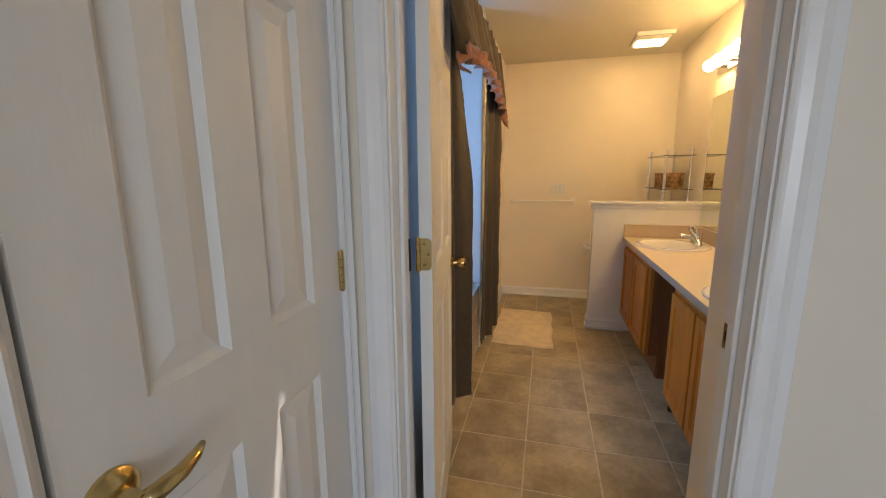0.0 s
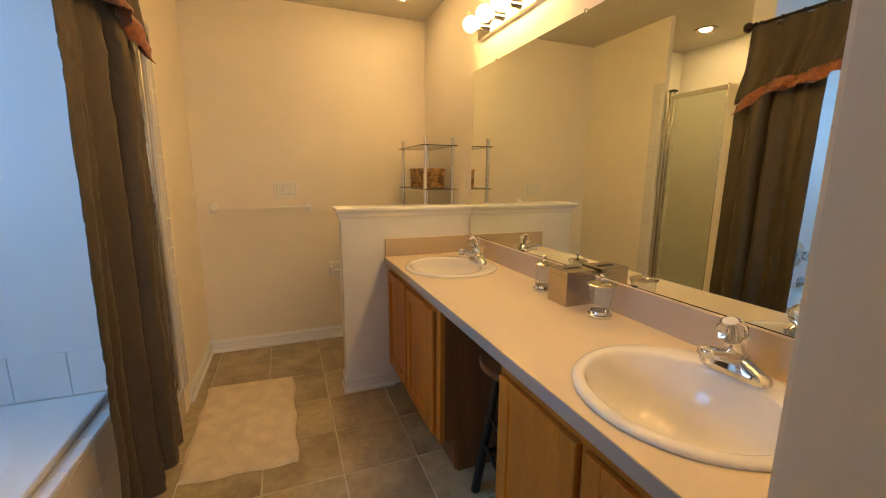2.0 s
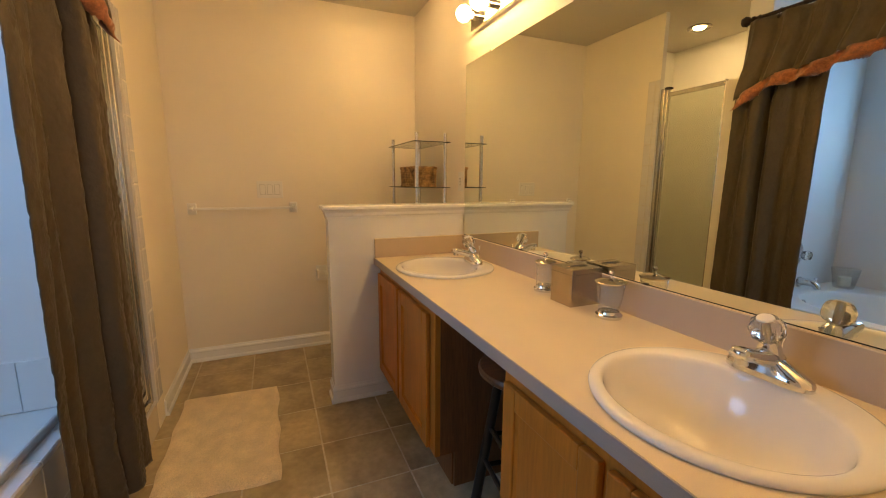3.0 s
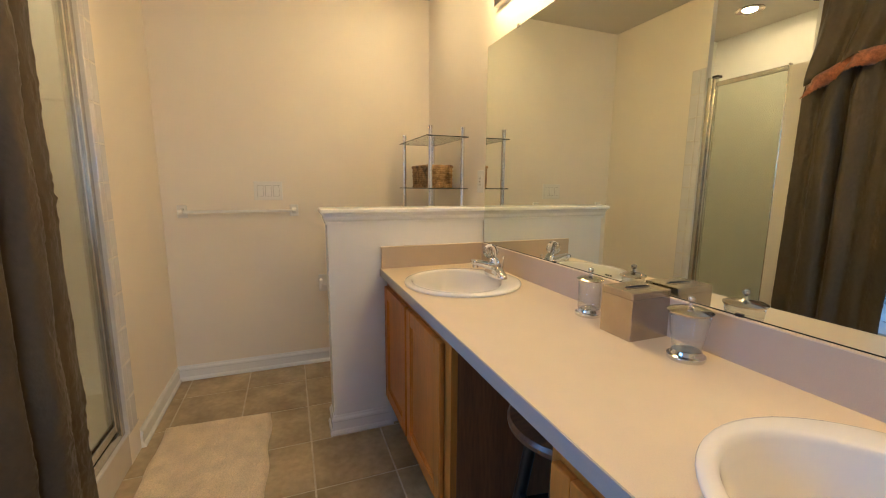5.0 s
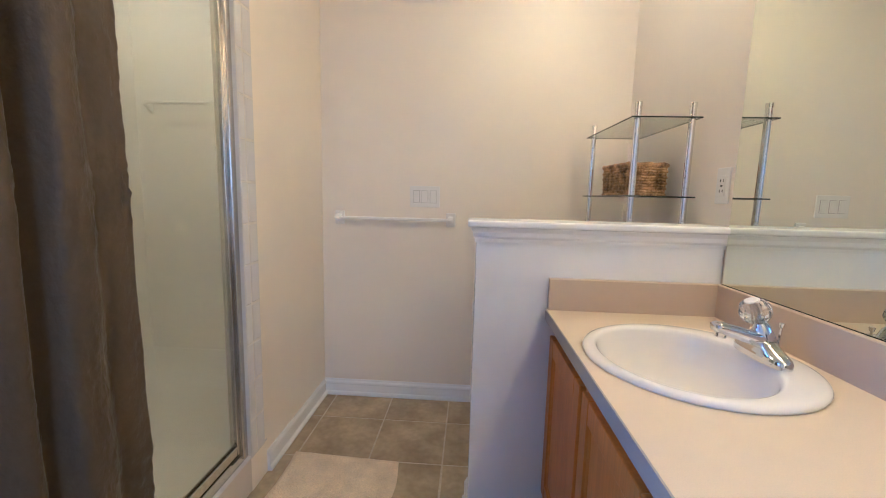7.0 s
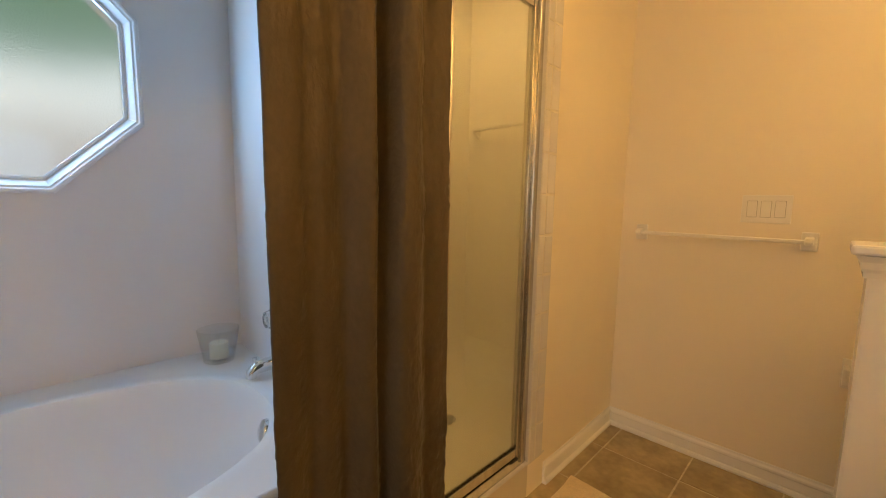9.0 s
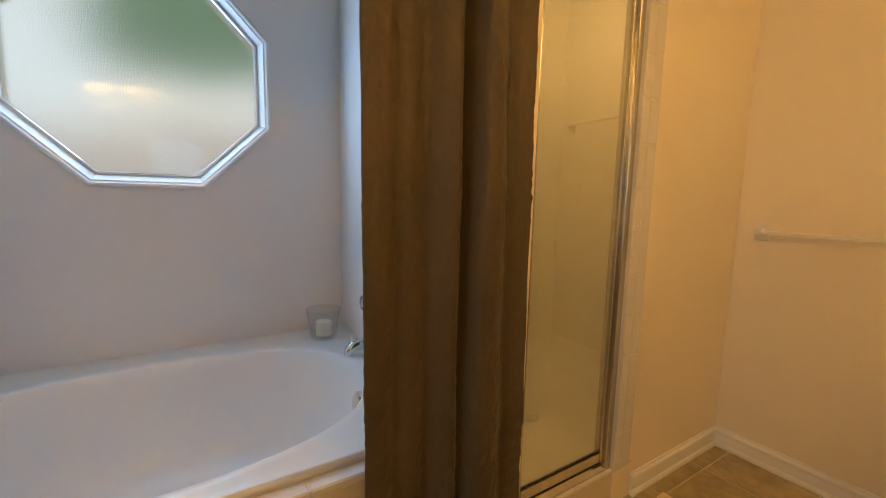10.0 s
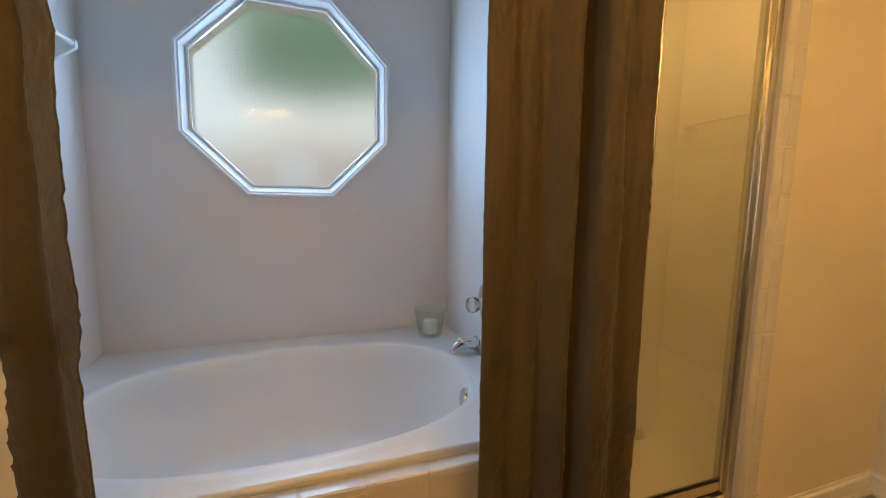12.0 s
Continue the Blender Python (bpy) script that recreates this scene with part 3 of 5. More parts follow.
def cabinet_door(unit, ya, yb, z0, z1):
    d = part("door", box((CX, ya, z0), (CX + 0.018, ya + 0.052, z1)), OAK, unit, bevel=0.004)
    part("stile", box((CX, yb - 0.052, z0), (CX + 0.018, yb, z1)), OAK, d, bevel=0.004)
    part("rail", box((CX + 0.0004, ya + 0.052, z1 - 0.056), (CX + 0.018, yb - 0.052, z1)), OAK, d, bevel=0.003)
    part("rail", box((CX + 0.0004, ya + 0.052, z0), (CX + 0.018, yb - 0.052, z0 + 0.056)), OAK, d, bevel=0.003)
    part("panel", raised(lambda u, z, q: (CX + q, u, z), ya + 0.050, yb - 0.050, z0 + 0.054, z1 - 0.054, 0.004, 0.010, 0.010, 0.016), OAK, d)


def cabinet(ya, yb, doors, z0, label):
    u = thing("vanity_cabinet", label, "cabinet", (CX + 0.2, (ya + yb) / 2, 0), "vanity cabinets")
    part("face_frame", box((CX + 0.019, ya, z0), (CX + 0.040, yb, CZ - 0.036)), OAK, u)
    # sides, bottom and toe kick carry the under-counter shade in their colour
    part("side", side_panel(ya, z0), OAKSHADE, u, "plain oak side panel")
    part("side", side_panel(yb - 0.014, z0), OAKSHADE, u, "plain oak side panel")
    part("bottom", box((CX + 0.041, ya + 0.0145, z0), (XW - 0.003, yb - 0.0145, z0 + 0.014)), OAKSHADE, u)
    part("toe_kick", box((CX + 0.098, ya + 0.0145, 0), (CX + 0.110, yb - 0.0145, z0 - 0.001)), OAKSHADE, u)
    for a, b in doors:
        cabinet_door(u, a, b, z0 + 0.012, 0.728)
    return u


def side_panel(y, z0):
    prof = [(CX + 0.0405, z0), (CX + 0.104, z0), (CX + 0.104, 0), (XW - 0.003, 0), (XW - 0.003, CZ - 0.036), (CX + 0.0405, CZ - 0.036)]
    return extrude(prof, y, y + 0.014, lambda u, v, s: (u, s, v))


cabinet(-0.815, PY - 0.003, [(-0.765, -0.385), (-0.365, 0.000)], 0.155, "honey oak vanity cabinet with two doors beside the half wall")
cabinet(YV + 0.003, -1.305, [(-1.985, -1.670), (-1.650, -1.325)], 0.155, "honey oak vanity cabinet with two doors beside the end wall")

# worktop with two round cut-outs
SINKS = [(0.605, -0.378), (0.617, -1.690)]
SR = 0.215


def slab_with_holes(x0, x1, y0, y1, z0, z1, holes, r, seg=32):
    bm = bmesh.new()
    cuts = [y0] + [v for c in sorted(holes, key=lambda h: h[1]) for v in (c[1] - r - 0.03, c[1] + r + 0.03)] + [y1]
    for z in (z0, z1):
        for k in range(len(cuts) - 1):
            a, b = cuts[k], cuts[k + 1]
            if k % 2 == 0:
                bm.faces.new([bm.verts.new(p) for p in ((x0, a, z), (x1, a, z), (x1, b, z), (x0, b, z))])
                continue
            cx, cy = sorted(holes, key=lambda h: h[1])[k // 2]
            inner, outer = [], []
            for i in range(seg):
                t = 2 * math.pi * i / seg
                c, s = math.cos(t), math.sin(t)
                inner.append(bm.verts.new((cx + r * c, cy + r * s, z)))
                q = min(((x1 - cx) if c > 0 else (cx - x0)) / max(abs(c), 1e-6), (b - cy) / max(abs(s), 1e-6))
                outer.append(bm.verts.new((cx + q * c, cy + q * s, z)))
            corners = [bm.verts.new(p) for p in ((x1, b, z), (x0, b, z), (x0, a, z), (x1, a, z))]
            for i in range(seg):
                j = (i + 1) % seg
                pi_, pj = outer[i].co, outer[j].co
                f = [inner[i], outer[i]]
                if abs(pi_.x - pj.x) > 1e-5 and abs(pi_.y - pj.y) > 1e-5:
                    f.append(min(corners, key=lambda v: (v.co - (pi_ + pj) / 2).length))
                bm.faces.new(f + [outer[j], inner[j]])
    bmesh.ops.remove_doubles(bm, verts=bm.verts, dist=1e-5)
    for p, q in (((x0, y0), (x1, y0)), ((x1, y0), (x1, y1)), ((x1, y1), (x0, y1)), ((x0, y1), (x0, y0))):
        bm.faces.new([bm.verts.new(v) for v in ((*p, z0), (*q, z0), (*q, z1), (*p, z1))])
    return bm


top = thing("worktop", "long beige laminate vanity worktop with a splashback", "countertop", (0.6, -1.0, CZ))
part("slab", slab_with_holes(0.349, XW - 0.001, YV + 0.001, PY - 0.001, CZ - 0.034, CZ, SINKS, SR), COUNTER, top)
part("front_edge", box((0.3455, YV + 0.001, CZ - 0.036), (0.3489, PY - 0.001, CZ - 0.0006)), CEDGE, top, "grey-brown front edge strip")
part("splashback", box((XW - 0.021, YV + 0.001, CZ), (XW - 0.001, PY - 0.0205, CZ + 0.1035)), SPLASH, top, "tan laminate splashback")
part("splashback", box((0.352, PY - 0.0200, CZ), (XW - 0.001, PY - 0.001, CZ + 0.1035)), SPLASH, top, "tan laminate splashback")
part("splash_trim", box((XW - 0.0213, YV + 0.001, CZ + 0.1020), (XW - 0.001, PY - 0.021, CZ + 0.1047)), COUNTER, top)
part("splash_trim", box((0.3517, PY - 0.0203, CZ + 0.1020), (XW - 0.001, PY - 0.001, CZ + 0.1047)), COUNTER, top)


def basin(cx, cy, label):
    s = thing("sink", label, "sink", (cx, cy, CZ), "vanity sinks")
    prof = [(0.236, 0.001), (0.238, 0.006), (0.2355, 0.011), (0.227, 0.014), (0.209, 0.0145), (0.203, 0.0115), (0.199, 0.003), (0.193, -0.02), (0.181, -0.06), (0.156, -0.1), (0.112, -0.133),
            (0.06, -0.145), (0.022, -0.148)]
    bm = bmesh.new()
    seg = 56
    rings = []
    for r, h in prof:
        ring_ = []
        for i in range(seg):
            a = 2 * math.pi * i / seg
            shift = -0.030 if r < 0.21 else 0
            flat = 1 - 0.13 * (r < 0.21)
            ring_.append(bm.verts.new((cx + shift + r * flat * math.cos(a), cy + r * math.sin(a), CZ + h)))
        rings.append(ring_)
    for a, b in zip(rings, rings[1:]):
        for i in range(seg):
            bm.faces.new((a[i], a[(i + 1) % seg], b[(i + 1) % seg], b[i]))
    part("bowl", bm, CERAMIC, s, smooth="all")
    part("drain", lathe((cx - 0.030, cy, CZ - 0.1475), [(0.024, 0.001), (0.022, 0.003), (0.014, 0.002), (0.013, -0.004), (0, -0.004)], 20), CHROME, s, "chrome drain", smooth=True)
    bm = bmesh.new()
    for dy in (-0.016, 0.0, 0.016):
        tube((cx - 0.205, cy + dy, CZ - 0.024), (cx - 0.1945, cy + dy, CZ - 0.027), 0.0055, seg=10, bm=bm)
    part("overflow", bm, DARK, s)
    return s


def faucet(cx, cy):
    f = thing("faucet", "chrome faucet with a round clear acrylic knob on the sink", "faucet", (cx, cy, CZ + 0.017), "vanity faucets")
    z = CZ + 0.017
    seg = 40

    def pill(r, h, a, ln):
        c, s_ = math.cos(a), math.sin(a)
        return (cx + 0.028 * r * math.copysign(abs(c) ** 0.8, c), cy + ln * math.copysign(abs(s_) ** 0.75, s_), z + h)

    bm = bmesh.new()
    rings = [[bm.verts.new(pill(r, h, 2 * math.pi * i / seg, ln)) for i in range(seg)] for r, h, ln in
             ((1.0, 0, 0.080), (1.0, 0.012, 0.080), (0.94, 0.017, 0.077), (0.82, 0.026, 0.060), (0.72, 0.037, 0.038), (0.66, 0.044, 0.024))]
    for a, b in zip(rings, rings[1:]):
        for i in range(seg):
            bm.faces.new((a[i], a[(i + 1) % seg], b[(i + 1) % seg], b[i]))
    bm.faces.new(rings[-1])
    part("base", bm, CHROME, f, smooth=True)
    lean = Vector((-0.42, 0, 1)).normalized()
    top_ = Vector((cx - 0.010, cy, z + 0.070))
    part("body", sweep([(cx + 0.006, cy, z + 0.012), (cx, cy, z + 0.042), tuple(top_), tuple(top_ + 0.012 * lean)], [0.026, 0.0235, 0.0195, 0.013], 20), CHROME, f, smooth=True)
    bm = bmesh.new()
    sp = []
    for x, h, w, t in ((0.014, 0.034, 0.023, 0.020), (-0.030, 0.046, 0.0215, 0.017), (-0.070, 0.058, 0.0195, 0.0145), (-0.101, 0.066, 0.0185, 0.0125), (-0.110, 0.066, 0.0165, 0.0085)):
        sp.append([bm.verts.new((cx + x, cy + w * math.copysign(abs(math.cos(a)) ** 0.6, math.cos(a)), z + h + t * math.copysign(abs(math.sin(a)) ** 0.6, math.sin(a)))) for a in (2 * math.pi * i / 20 for i in range(20))])
    for a, b in zip(sp, sp[1:]):
        for i in range(20):
            bm.faces.new((a[i], a[(i + 1) % 20], b[(i + 1) % 20], b[i]))
    bm.faces.new(sp[0])
    bm.faces.new(sp[-1][::-1])
    part("spout", bm, CHROME, f, smooth="all")
    part("aerator", tube((cx - 0.094, cy, z + 0.060), (cx - 0.095, cy, z + 0.043), 0.0125, seg=18), CHROME, f, smooth=True)
    q = lean.to_track_quat("Z", "Y")
    foot = top_ + 0.013 * lean
    bm = bmesh.new()
    n = 10
    rings = []
    for r, h in ((0.013, 0), (0.022, 0.005), (0.0285, 0.014), (0.030, 0.025), (0.0295, 0.034), (0.025, 0.045), (0.019, 0.051)):
        rings.append([bm.verts.new(foot + q @ Vector((r * (1 + 0.05 * (i % 2)) * math.cos(math.pi * (i + h * 30) / n), r * (1 + 0.05 * (i % 2)) * math.sin(math.pi * (i + h * 30) / n), h))) for i in range(2 * n)])
    for a, b in zip(rings, rings[1:]):
        for i in range(2 * n):
            bm.faces.new((a[i], a[(i + 1) % (2 * n)], b[(i + 1) % (2 * n)], b[i]))
    bm.faces.new(rings[0][::-1])
    bm.faces.new(rings[-1])
    handle = part("handle", bm, CRYSTAL, f, "faceted clear acrylic knob")
    part("handle_cap", lathe(foot + 0.0515 * lean, [(0.0155, 0), (0.0145, 0.0025), (0, 0.0035)], 20, axis=lean), PLASTIC, handle, "pale round cap")
    part("handle_core", tube(foot + 0.001 * lean, foot + 0.045 * lean, 0.006, seg=12), BRUSH, handle)
    part("lift_rod", sweep([(cx + 0.032, cy, z + 0.010), (cx + 0.036, cy, z + 0.072)], 0.0030, 8), CHROME, f)
    part("lift_knob", lathe((cx + 0.036, cy, z + 0.070), [(0, 0), (0.0045, 0.001), (0.0062, 0.010), (0, 0.012)], 12), CHROME, f, smooth=True)
    return f


for k, (cx, cy) in enumerate(SINKS):
    basin(cx, cy, ("white ceramic drop-in sink near the half wall", "white ceramic drop-in sink near the end wall")[k])
    faucet(cx + (0.152, 0.163)[k], cy + (0.0, 0.010)[k])

# ---- mirror ----
MY0, MY1, MZ0, MZ1 = YV + 0.012, 0.0, 0.920, 1.868
mirror = thing("mirror", "large frameless wall mirror above the vanity", "mirror", (XM, -1.0, MZ0))
part("glass", box((XM, MY0, MZ0), (XW - 0.0025, MY1, MZ1)), MIRROR, mirror)
part("dark_edge", box((XM - 0.0003, MY0, MZ0 - 0.0028), (XW - 0.001, MY1 + 0.0025, MZ0 - 0.0003)), DARK, mirror)
part("dark_edge", box((XM + 0.002, MY1 + 0.0004, MZ0), (XW - 0.001, MY1 + 0.003, MZ1)), DARK, mirror)
for y, z in ((-0.28, MZ1), (-0.95, MZ1), (-1.62, MZ1), (-0.60, MZ0 - 0.004), (-1.28, MZ0 - 0.004)):
    part("clip", box((XM - 0.004, y - 0.008, z - 0.006), (XW - 0.003, y + 0.008, z + 0.008)), CHROME if z > 1 else BLACK, mirror, "small mirror clip", bevel=0.001)

# ---- vanity light ----
def vanity_light(yc, label):
    light = thing("vanity_light", label, "wall lamp", (XW, yc, 2.06), "vanity lights")
    part("back_plate", box((XW - 0.028, yc - 0.3125, 2.008), (XW - 0.0005, yc + 0.3125, 2.112)), CHROME, light, bevel=0.004)
    for k in range(4):
        y = yc - 0.2325 + 0.155 * k
        part("socket", tube((XW - 0.028, y, 2.06), (XW - 0.062, y, 2.06), 0.019, 0.021, 18), CHROME, light, smooth=True)
        part("bulb", lathe((XW - 0.062, y, 2.06), [(0.013, 0), (0.016, 0.008), (0.034, 0.022), (0.0405, 0.042), (0.034, 0.066), (0.018, 0.080), (0, 0.083)], 24, axis=(-1, 0, 0)), BULB, light, "lit round globe bulb", smooth="all")


vanity_light(-0.3975, "chrome strip light with four lit globe bulbs")
vanity_light(-1.690, "chrome strip light with four lit globe bulbs")

# ---- ceiling fan and light ----
fan = thing("ceiling_fan_light", "white ceiling exhaust fan with a louvred grille and a lit lens", "ceiling vent", (0.52, 0.36, H))
part("housing", extrude([(0.0, 0), (0.33, 0), (0.315, -0.030), (0.015, -0.030)], 0.375, 0.655, lambda u, v, s: (s, 0.20 + u, H + v - 0.001)), TRIM, fan, bevel=0.004)
part("lens", box((0.405, 0.335, H - 0.040), (0.625, 0.505, H - 0.030)), LENS, fan, "lit frosted lens", bevel=0.004)
for k in range(7):
    part("slat", box((0.395, 0.222 + k * 0.0155, H - 0.035), (0.635, 0.229 + k * 0.0155, H - 0.030)), TRIM, fan)
part("grille_shadow", box((0.392, 0.216, H - 0.0312), (0.638, 0.327, H - 0.0302)), mat("grille_dark", (0.12, 0.10, 0.08), 0.9), fan)

# recessed lamp in the shower
rec = thing("recessed_light", "round recessed ceiling light lit above the shower", "ceiling lamp", (-1.226, 0.20, H))
part("trim", lathe((-1.226, 0.20, H), [(0.084, -0.001), (0.086, -0.006), (0.076, -0.012), (0.064, -0.010), (0.044, -0.002), (0.044, -0.001)], 32), BRUSH, rec, "brushed trim ring", smooth=True)
part("lens", lathe((-1.226, 0.20, H), [(0, -0.018), (0.022, -0.016), (0.040, -0.008), (0.043, -0.001), (0, -0.001)], 32), LENS2, rec, "lit domed lens", smooth="all")

# ---- bathtub ----
TZ = 0.522
tub = thing("bathtub", "white oval acrylic bathtub set in a tiled deck", "bathtub", (-1.28, -1.34, 0.0))
seg = 64
TCX, TCY = -1.250, -1.350
X0, X1, Y0, Y1 = AX + 0.001, -0.792, AY1 - 0.0005 - 1.484, AY1 - 0.001
bm = bmesh.new()


def oval(ax_, ay_, p=2.45):
    out = []
    for i in range(seg):
        a = 2 * math.pi * i / seg
        c, s = math.cos(a), math.sin(a)
        out.append((ax_ * math.copysign(abs(c) ** (2 / p), c), ay_ * math.copysign(abs(s) ** (2 / p), s)))
    return out


rings = []
o = []
for i in range(seg):
    a = 2 * math.pi * i / seg
    c, s = math.cos(a), math.sin(a)
    q = min(((X1 - TCX) if c > 0 else (TCX - X0)) / max(abs(c), 1e-6), ((Y1 - TCY) if s > 0 else (TCY - Y0)) / max(abs(s), 1e-6))
    o.append((q * c, q * s))
cor = {}
rings.append([bm.verts.new((TCX + x, TCY + y, TZ)) for x, y in o])
for (ax_, ay_, dz) in ((0.440, 0.672, 0.0), (0.424, 0.656, 0.006), (0.408, 0.640, 0.007), (0.394, 0.626, 0.004), (0.386, 0.616, -0.008), (0.379, 0.606, -0.05), (0.361, 0.578, -0.15),
                       (0.336, 0.530, -0.26), (0.308, 0.478, -0.335), (0.27, 0.42, -0.372), (0.19, 0.32, -0.388), (0.05, 0.1, -0.39)):
    rings.append([bm.verts.new((TCX + x, TCY + y, TZ - 0.0 + dz)) for x, y in oval(ax_, ay_)])
for k, (a, b) in enumerate(zip(rings, rings[1:])):
    for i in range(seg):
        j = (i + 1) % seg
        f = [a[i], a[j], b[j], b[i]]
        if k == 0:
            pi_, pj = a[i].co, a[j].co
            if abs(pi_.x - pj.x) > 1e-5 and abs(pi_.y - pj.y) > 1e-5:
                cx = X1 if (pi_.x + pj.x) / 2 > TCX else X0
                cy = Y1 if (pi_.y + pj.y) / 2 > TCY else Y0
                f = [a[i], bm.verts.new((cx, cy, TZ)), a[j], b[j], b[i]]
        bm.faces.new(f)
bm.faces.new(rings[-1])
part("shell", bm, TUBM, tub, smooth=True)
part("rim_edge", sweep([(X1 - 0.004, Y0 + 0.01, TZ - 0.010), (X1 - 0.004, Y1 - 0.01, TZ - 0.010)], 0.0105, 12), TUBM, tub, "rounded front lip", smooth="all")
part("rim_skirt", box((X1 - 0.010, Y0 + 0.004, 0.494), (X1, Y1 - 0.004, TZ - 0.010)), TUBM, tub)
part("overflow_plate", lathe((-1.130, -0.768, 0.468), [(0, 0.014), (0.020, 0.013), (0.034, 0.007), (0.037, 0.0), (0.037, -0.012)], 28, axis=(-0.20, -1, 0.22)), CHROME, tub, "round chrome overflow plate", smooth=True)

deck = thing("tub_deck", "tiled front of the bathtub with a white tile cap", "bathtub surround", (-0.75, -1.34, 0), kind="structure")
part("deck_core", box((-0.800, AY1 - 1.485, 0), (-0.7475, AY1 - 0.001, 0.4860)), WGROUT, deck)
part("grout_bed", box((-0.789, AY1 - 1.485, 0.4862), (-0.7470, AY1 - 0.001, 0.4985)), WGROUT, deck)

spout = thing("tub_spout", "chrome bathtub spout on the alcove wall", "faucet", (-1.395, AY1, 0.60))
part("body", sweep([(-1.395, AY1, 0.566), (-1.395, AY1 - 0.055, 0.566), (-1.395, AY1 - 0.088, 0.562), (-1.395, AY1 - 0.104, 0.548), (-1.395, AY1 - 0.106, 0.530)], [0.026, 0.024, 0.0225, 0.0205, 0.019], 18), CHROME, spout, smooth=True)
part("escutcheon", lathe((-1.395, AY1 - 0.0005, 0.560), [(0.038, 0), (0.036, 0.006), (0.027, 0.010)], 24, axis=(0, -1, 0)), CHROME, spout, smooth=True)
part("diverter", lathe((-1.395, AY1 - 0.092, 0.578), [(0.004, 0), (0.004, 0.014), (0.008, 0.016), (0.008, 0.024), (0, 0.026)], 12), CHROME, spout, smooth=True)
valve = thing("tub_valve", "chrome round tub valve with a clear acrylic handle", "faucet", (-1.305, AY1, 0.76))
part("escutcheon", lathe((-1.305, AY1 - 0.0005, 0.76), [(0.085, 0), (0.083, 0.006), (0.05, 0.018), (0.026, 0.022), (0.024, 0.040), (0, 0.040)], 32, axis=(0, -1, 0)), CHROME, valve, smooth=True)
part("handle", lathe((-1.305, AY1 - 0.040, 0.76), [(0.016, 0), (0.030, 0.010), (0.033, 0.026), (0.028, 0.044), (0, 0.048)], 10, axis=(0, -1, 0)), CRYSTAL, valve, "clear acrylic handle", smooth=True)

jar = thing("candle_holder", "clear glass holder with a white candle on the tub corner", "candle holder", (-1.665, -0.730, TZ))
c0 = (-1.665, -0.730, TZ + 0.001)
part("glass_cup", lathe(c0, [(0, 0), (0.050, 0), (0.055, 0.004), (0.076, 0.132), (0.0735, 0.133), (0.0525, 0.016), (0, 0.014)], 32), GLASS, jar, smooth=True)
candle = thing("candle", "short white pillar candle with a dark wick inside the glass cup", "candle", (c0[0], c0[1], c0[2] + 0.014))
part("wax", lathe((c0[0], c0[1], c0[2] + 0.014), [(0, 0), (0.033, 0), (0.034, 0.003), (0.034, 0.060), (0.029, 0.063), (0, 0.058)], 24), WAX, candle, smooth=True)
part("wick", tube((c0[0], c0[1], c0[2] + 0.071), (c0[0] + 0.002, c0[1], c0[2] + 0.084), 0.001, seg=6), BLACK, candle)

# towel bar high on the alcove's south wall
tb = thing("towel_bar", "white towel bar on the alcove wall above the tub", "towel bar", (-1.5, AY1 - 1.485, 1.66))
for x in (-1.62, -1.02):
    part("bracket", extrude([(0, 0), (0.008, 0.0), (0.075, 0.048), (0.075, 0.072), (0, 0.085)], x - 0.010, x + 0.010, lambda u, v, s: (s, AY1 - 1.485 + u, 1.615 + v)), PLASTIC, tb, bevel=0.003)
part("bar", tube((-1.62, AY1 - 1.485 + 0.064, 1.675), (-1.02, AY1 - 1.485 + 0.064, 1.675), 0.009, seg=14), PLASTIC, tb, smooth=True)

# ---- shower ----
shower = thing("shower_stall", "white moulded shower stall behind the glass door", "shower", (-1.15, -0.05, 0))
SM = mat("shower_acrylic", (0.84, 0.83, 0.78), 0.35, vary=0.02, scale=4)
part("back_panel", box((SX, SY0 + 0.001, 0.08), (SX + 0.012, SY1 - 0.001, H - 0.002)), SM, shower)
part("side_panel", box((SX + 0.0125, SY1 - 0.012, 0.08), (-0.835, SY1 - 0.0005, H - 0.002)), SM, shower)
part("side_panel", box((SX + 0.0125, SY0 + 0.0005, 0.08), (-0.835, SY0 + 0.012, H - 0.002)), SM, shower)
part("pan", box((SX + 0.013, SY0 + 0.0125, 0.0), (-0.835, SY1 - 0.0125, 0.07)), SM, shower, bevel=0.003)
part("pan_step", extrude([(0, 0), (0.40, 0.002), (0.24, 0.014), (0.12, 0.050), (0.05, 0.11), (0.015, 0.18), (0.003, 0.238), (0, 0.240)], SY0 + 0.013, SY1 - 0.013, lambda u, v, s: (SX + 0.0126 + u, s, 0.07 + v)), SM, shower, smooth=True)
part("pan_step", extrude([(0, 0), (0.40, 0.002), (0.24, 0.014), (0.12, 0.050), (0.05, 0.11), (0.015, 0.18), (0.003, 0.238), (0, 0.240)], SX + 0.013, -0.84, lambda u, v, s: (s, SY1 - 0.0126 - u, 0.07 + v)), SM, shower, smooth=True)
part("drain", lathe((-1.276, 0.185, 0.0725), [(0.055, 0), (0.054, 0.003), (0.048, 0.004), (0, 0.0035)], 28), CHROME, shower, "round chrome floor drain", smooth=True)
sb = thing("shower_towel_bar", "white bar on the wall inside the shower", "towel bar", (-1.28, SY1, 1.60))
for x in (-1.55, -1.02):
    part("bracket", extrude([(0, 0), (0.006, 0.0), (0.062, 0.034), (0.062, 0.056), (0, 0.065)], x - 0.009, x + 0.009, lambda u, v, s: (s, SY1 - 0.0125 - u, 1.555 + v)), PLASTIC, sb, bevel=0.003)
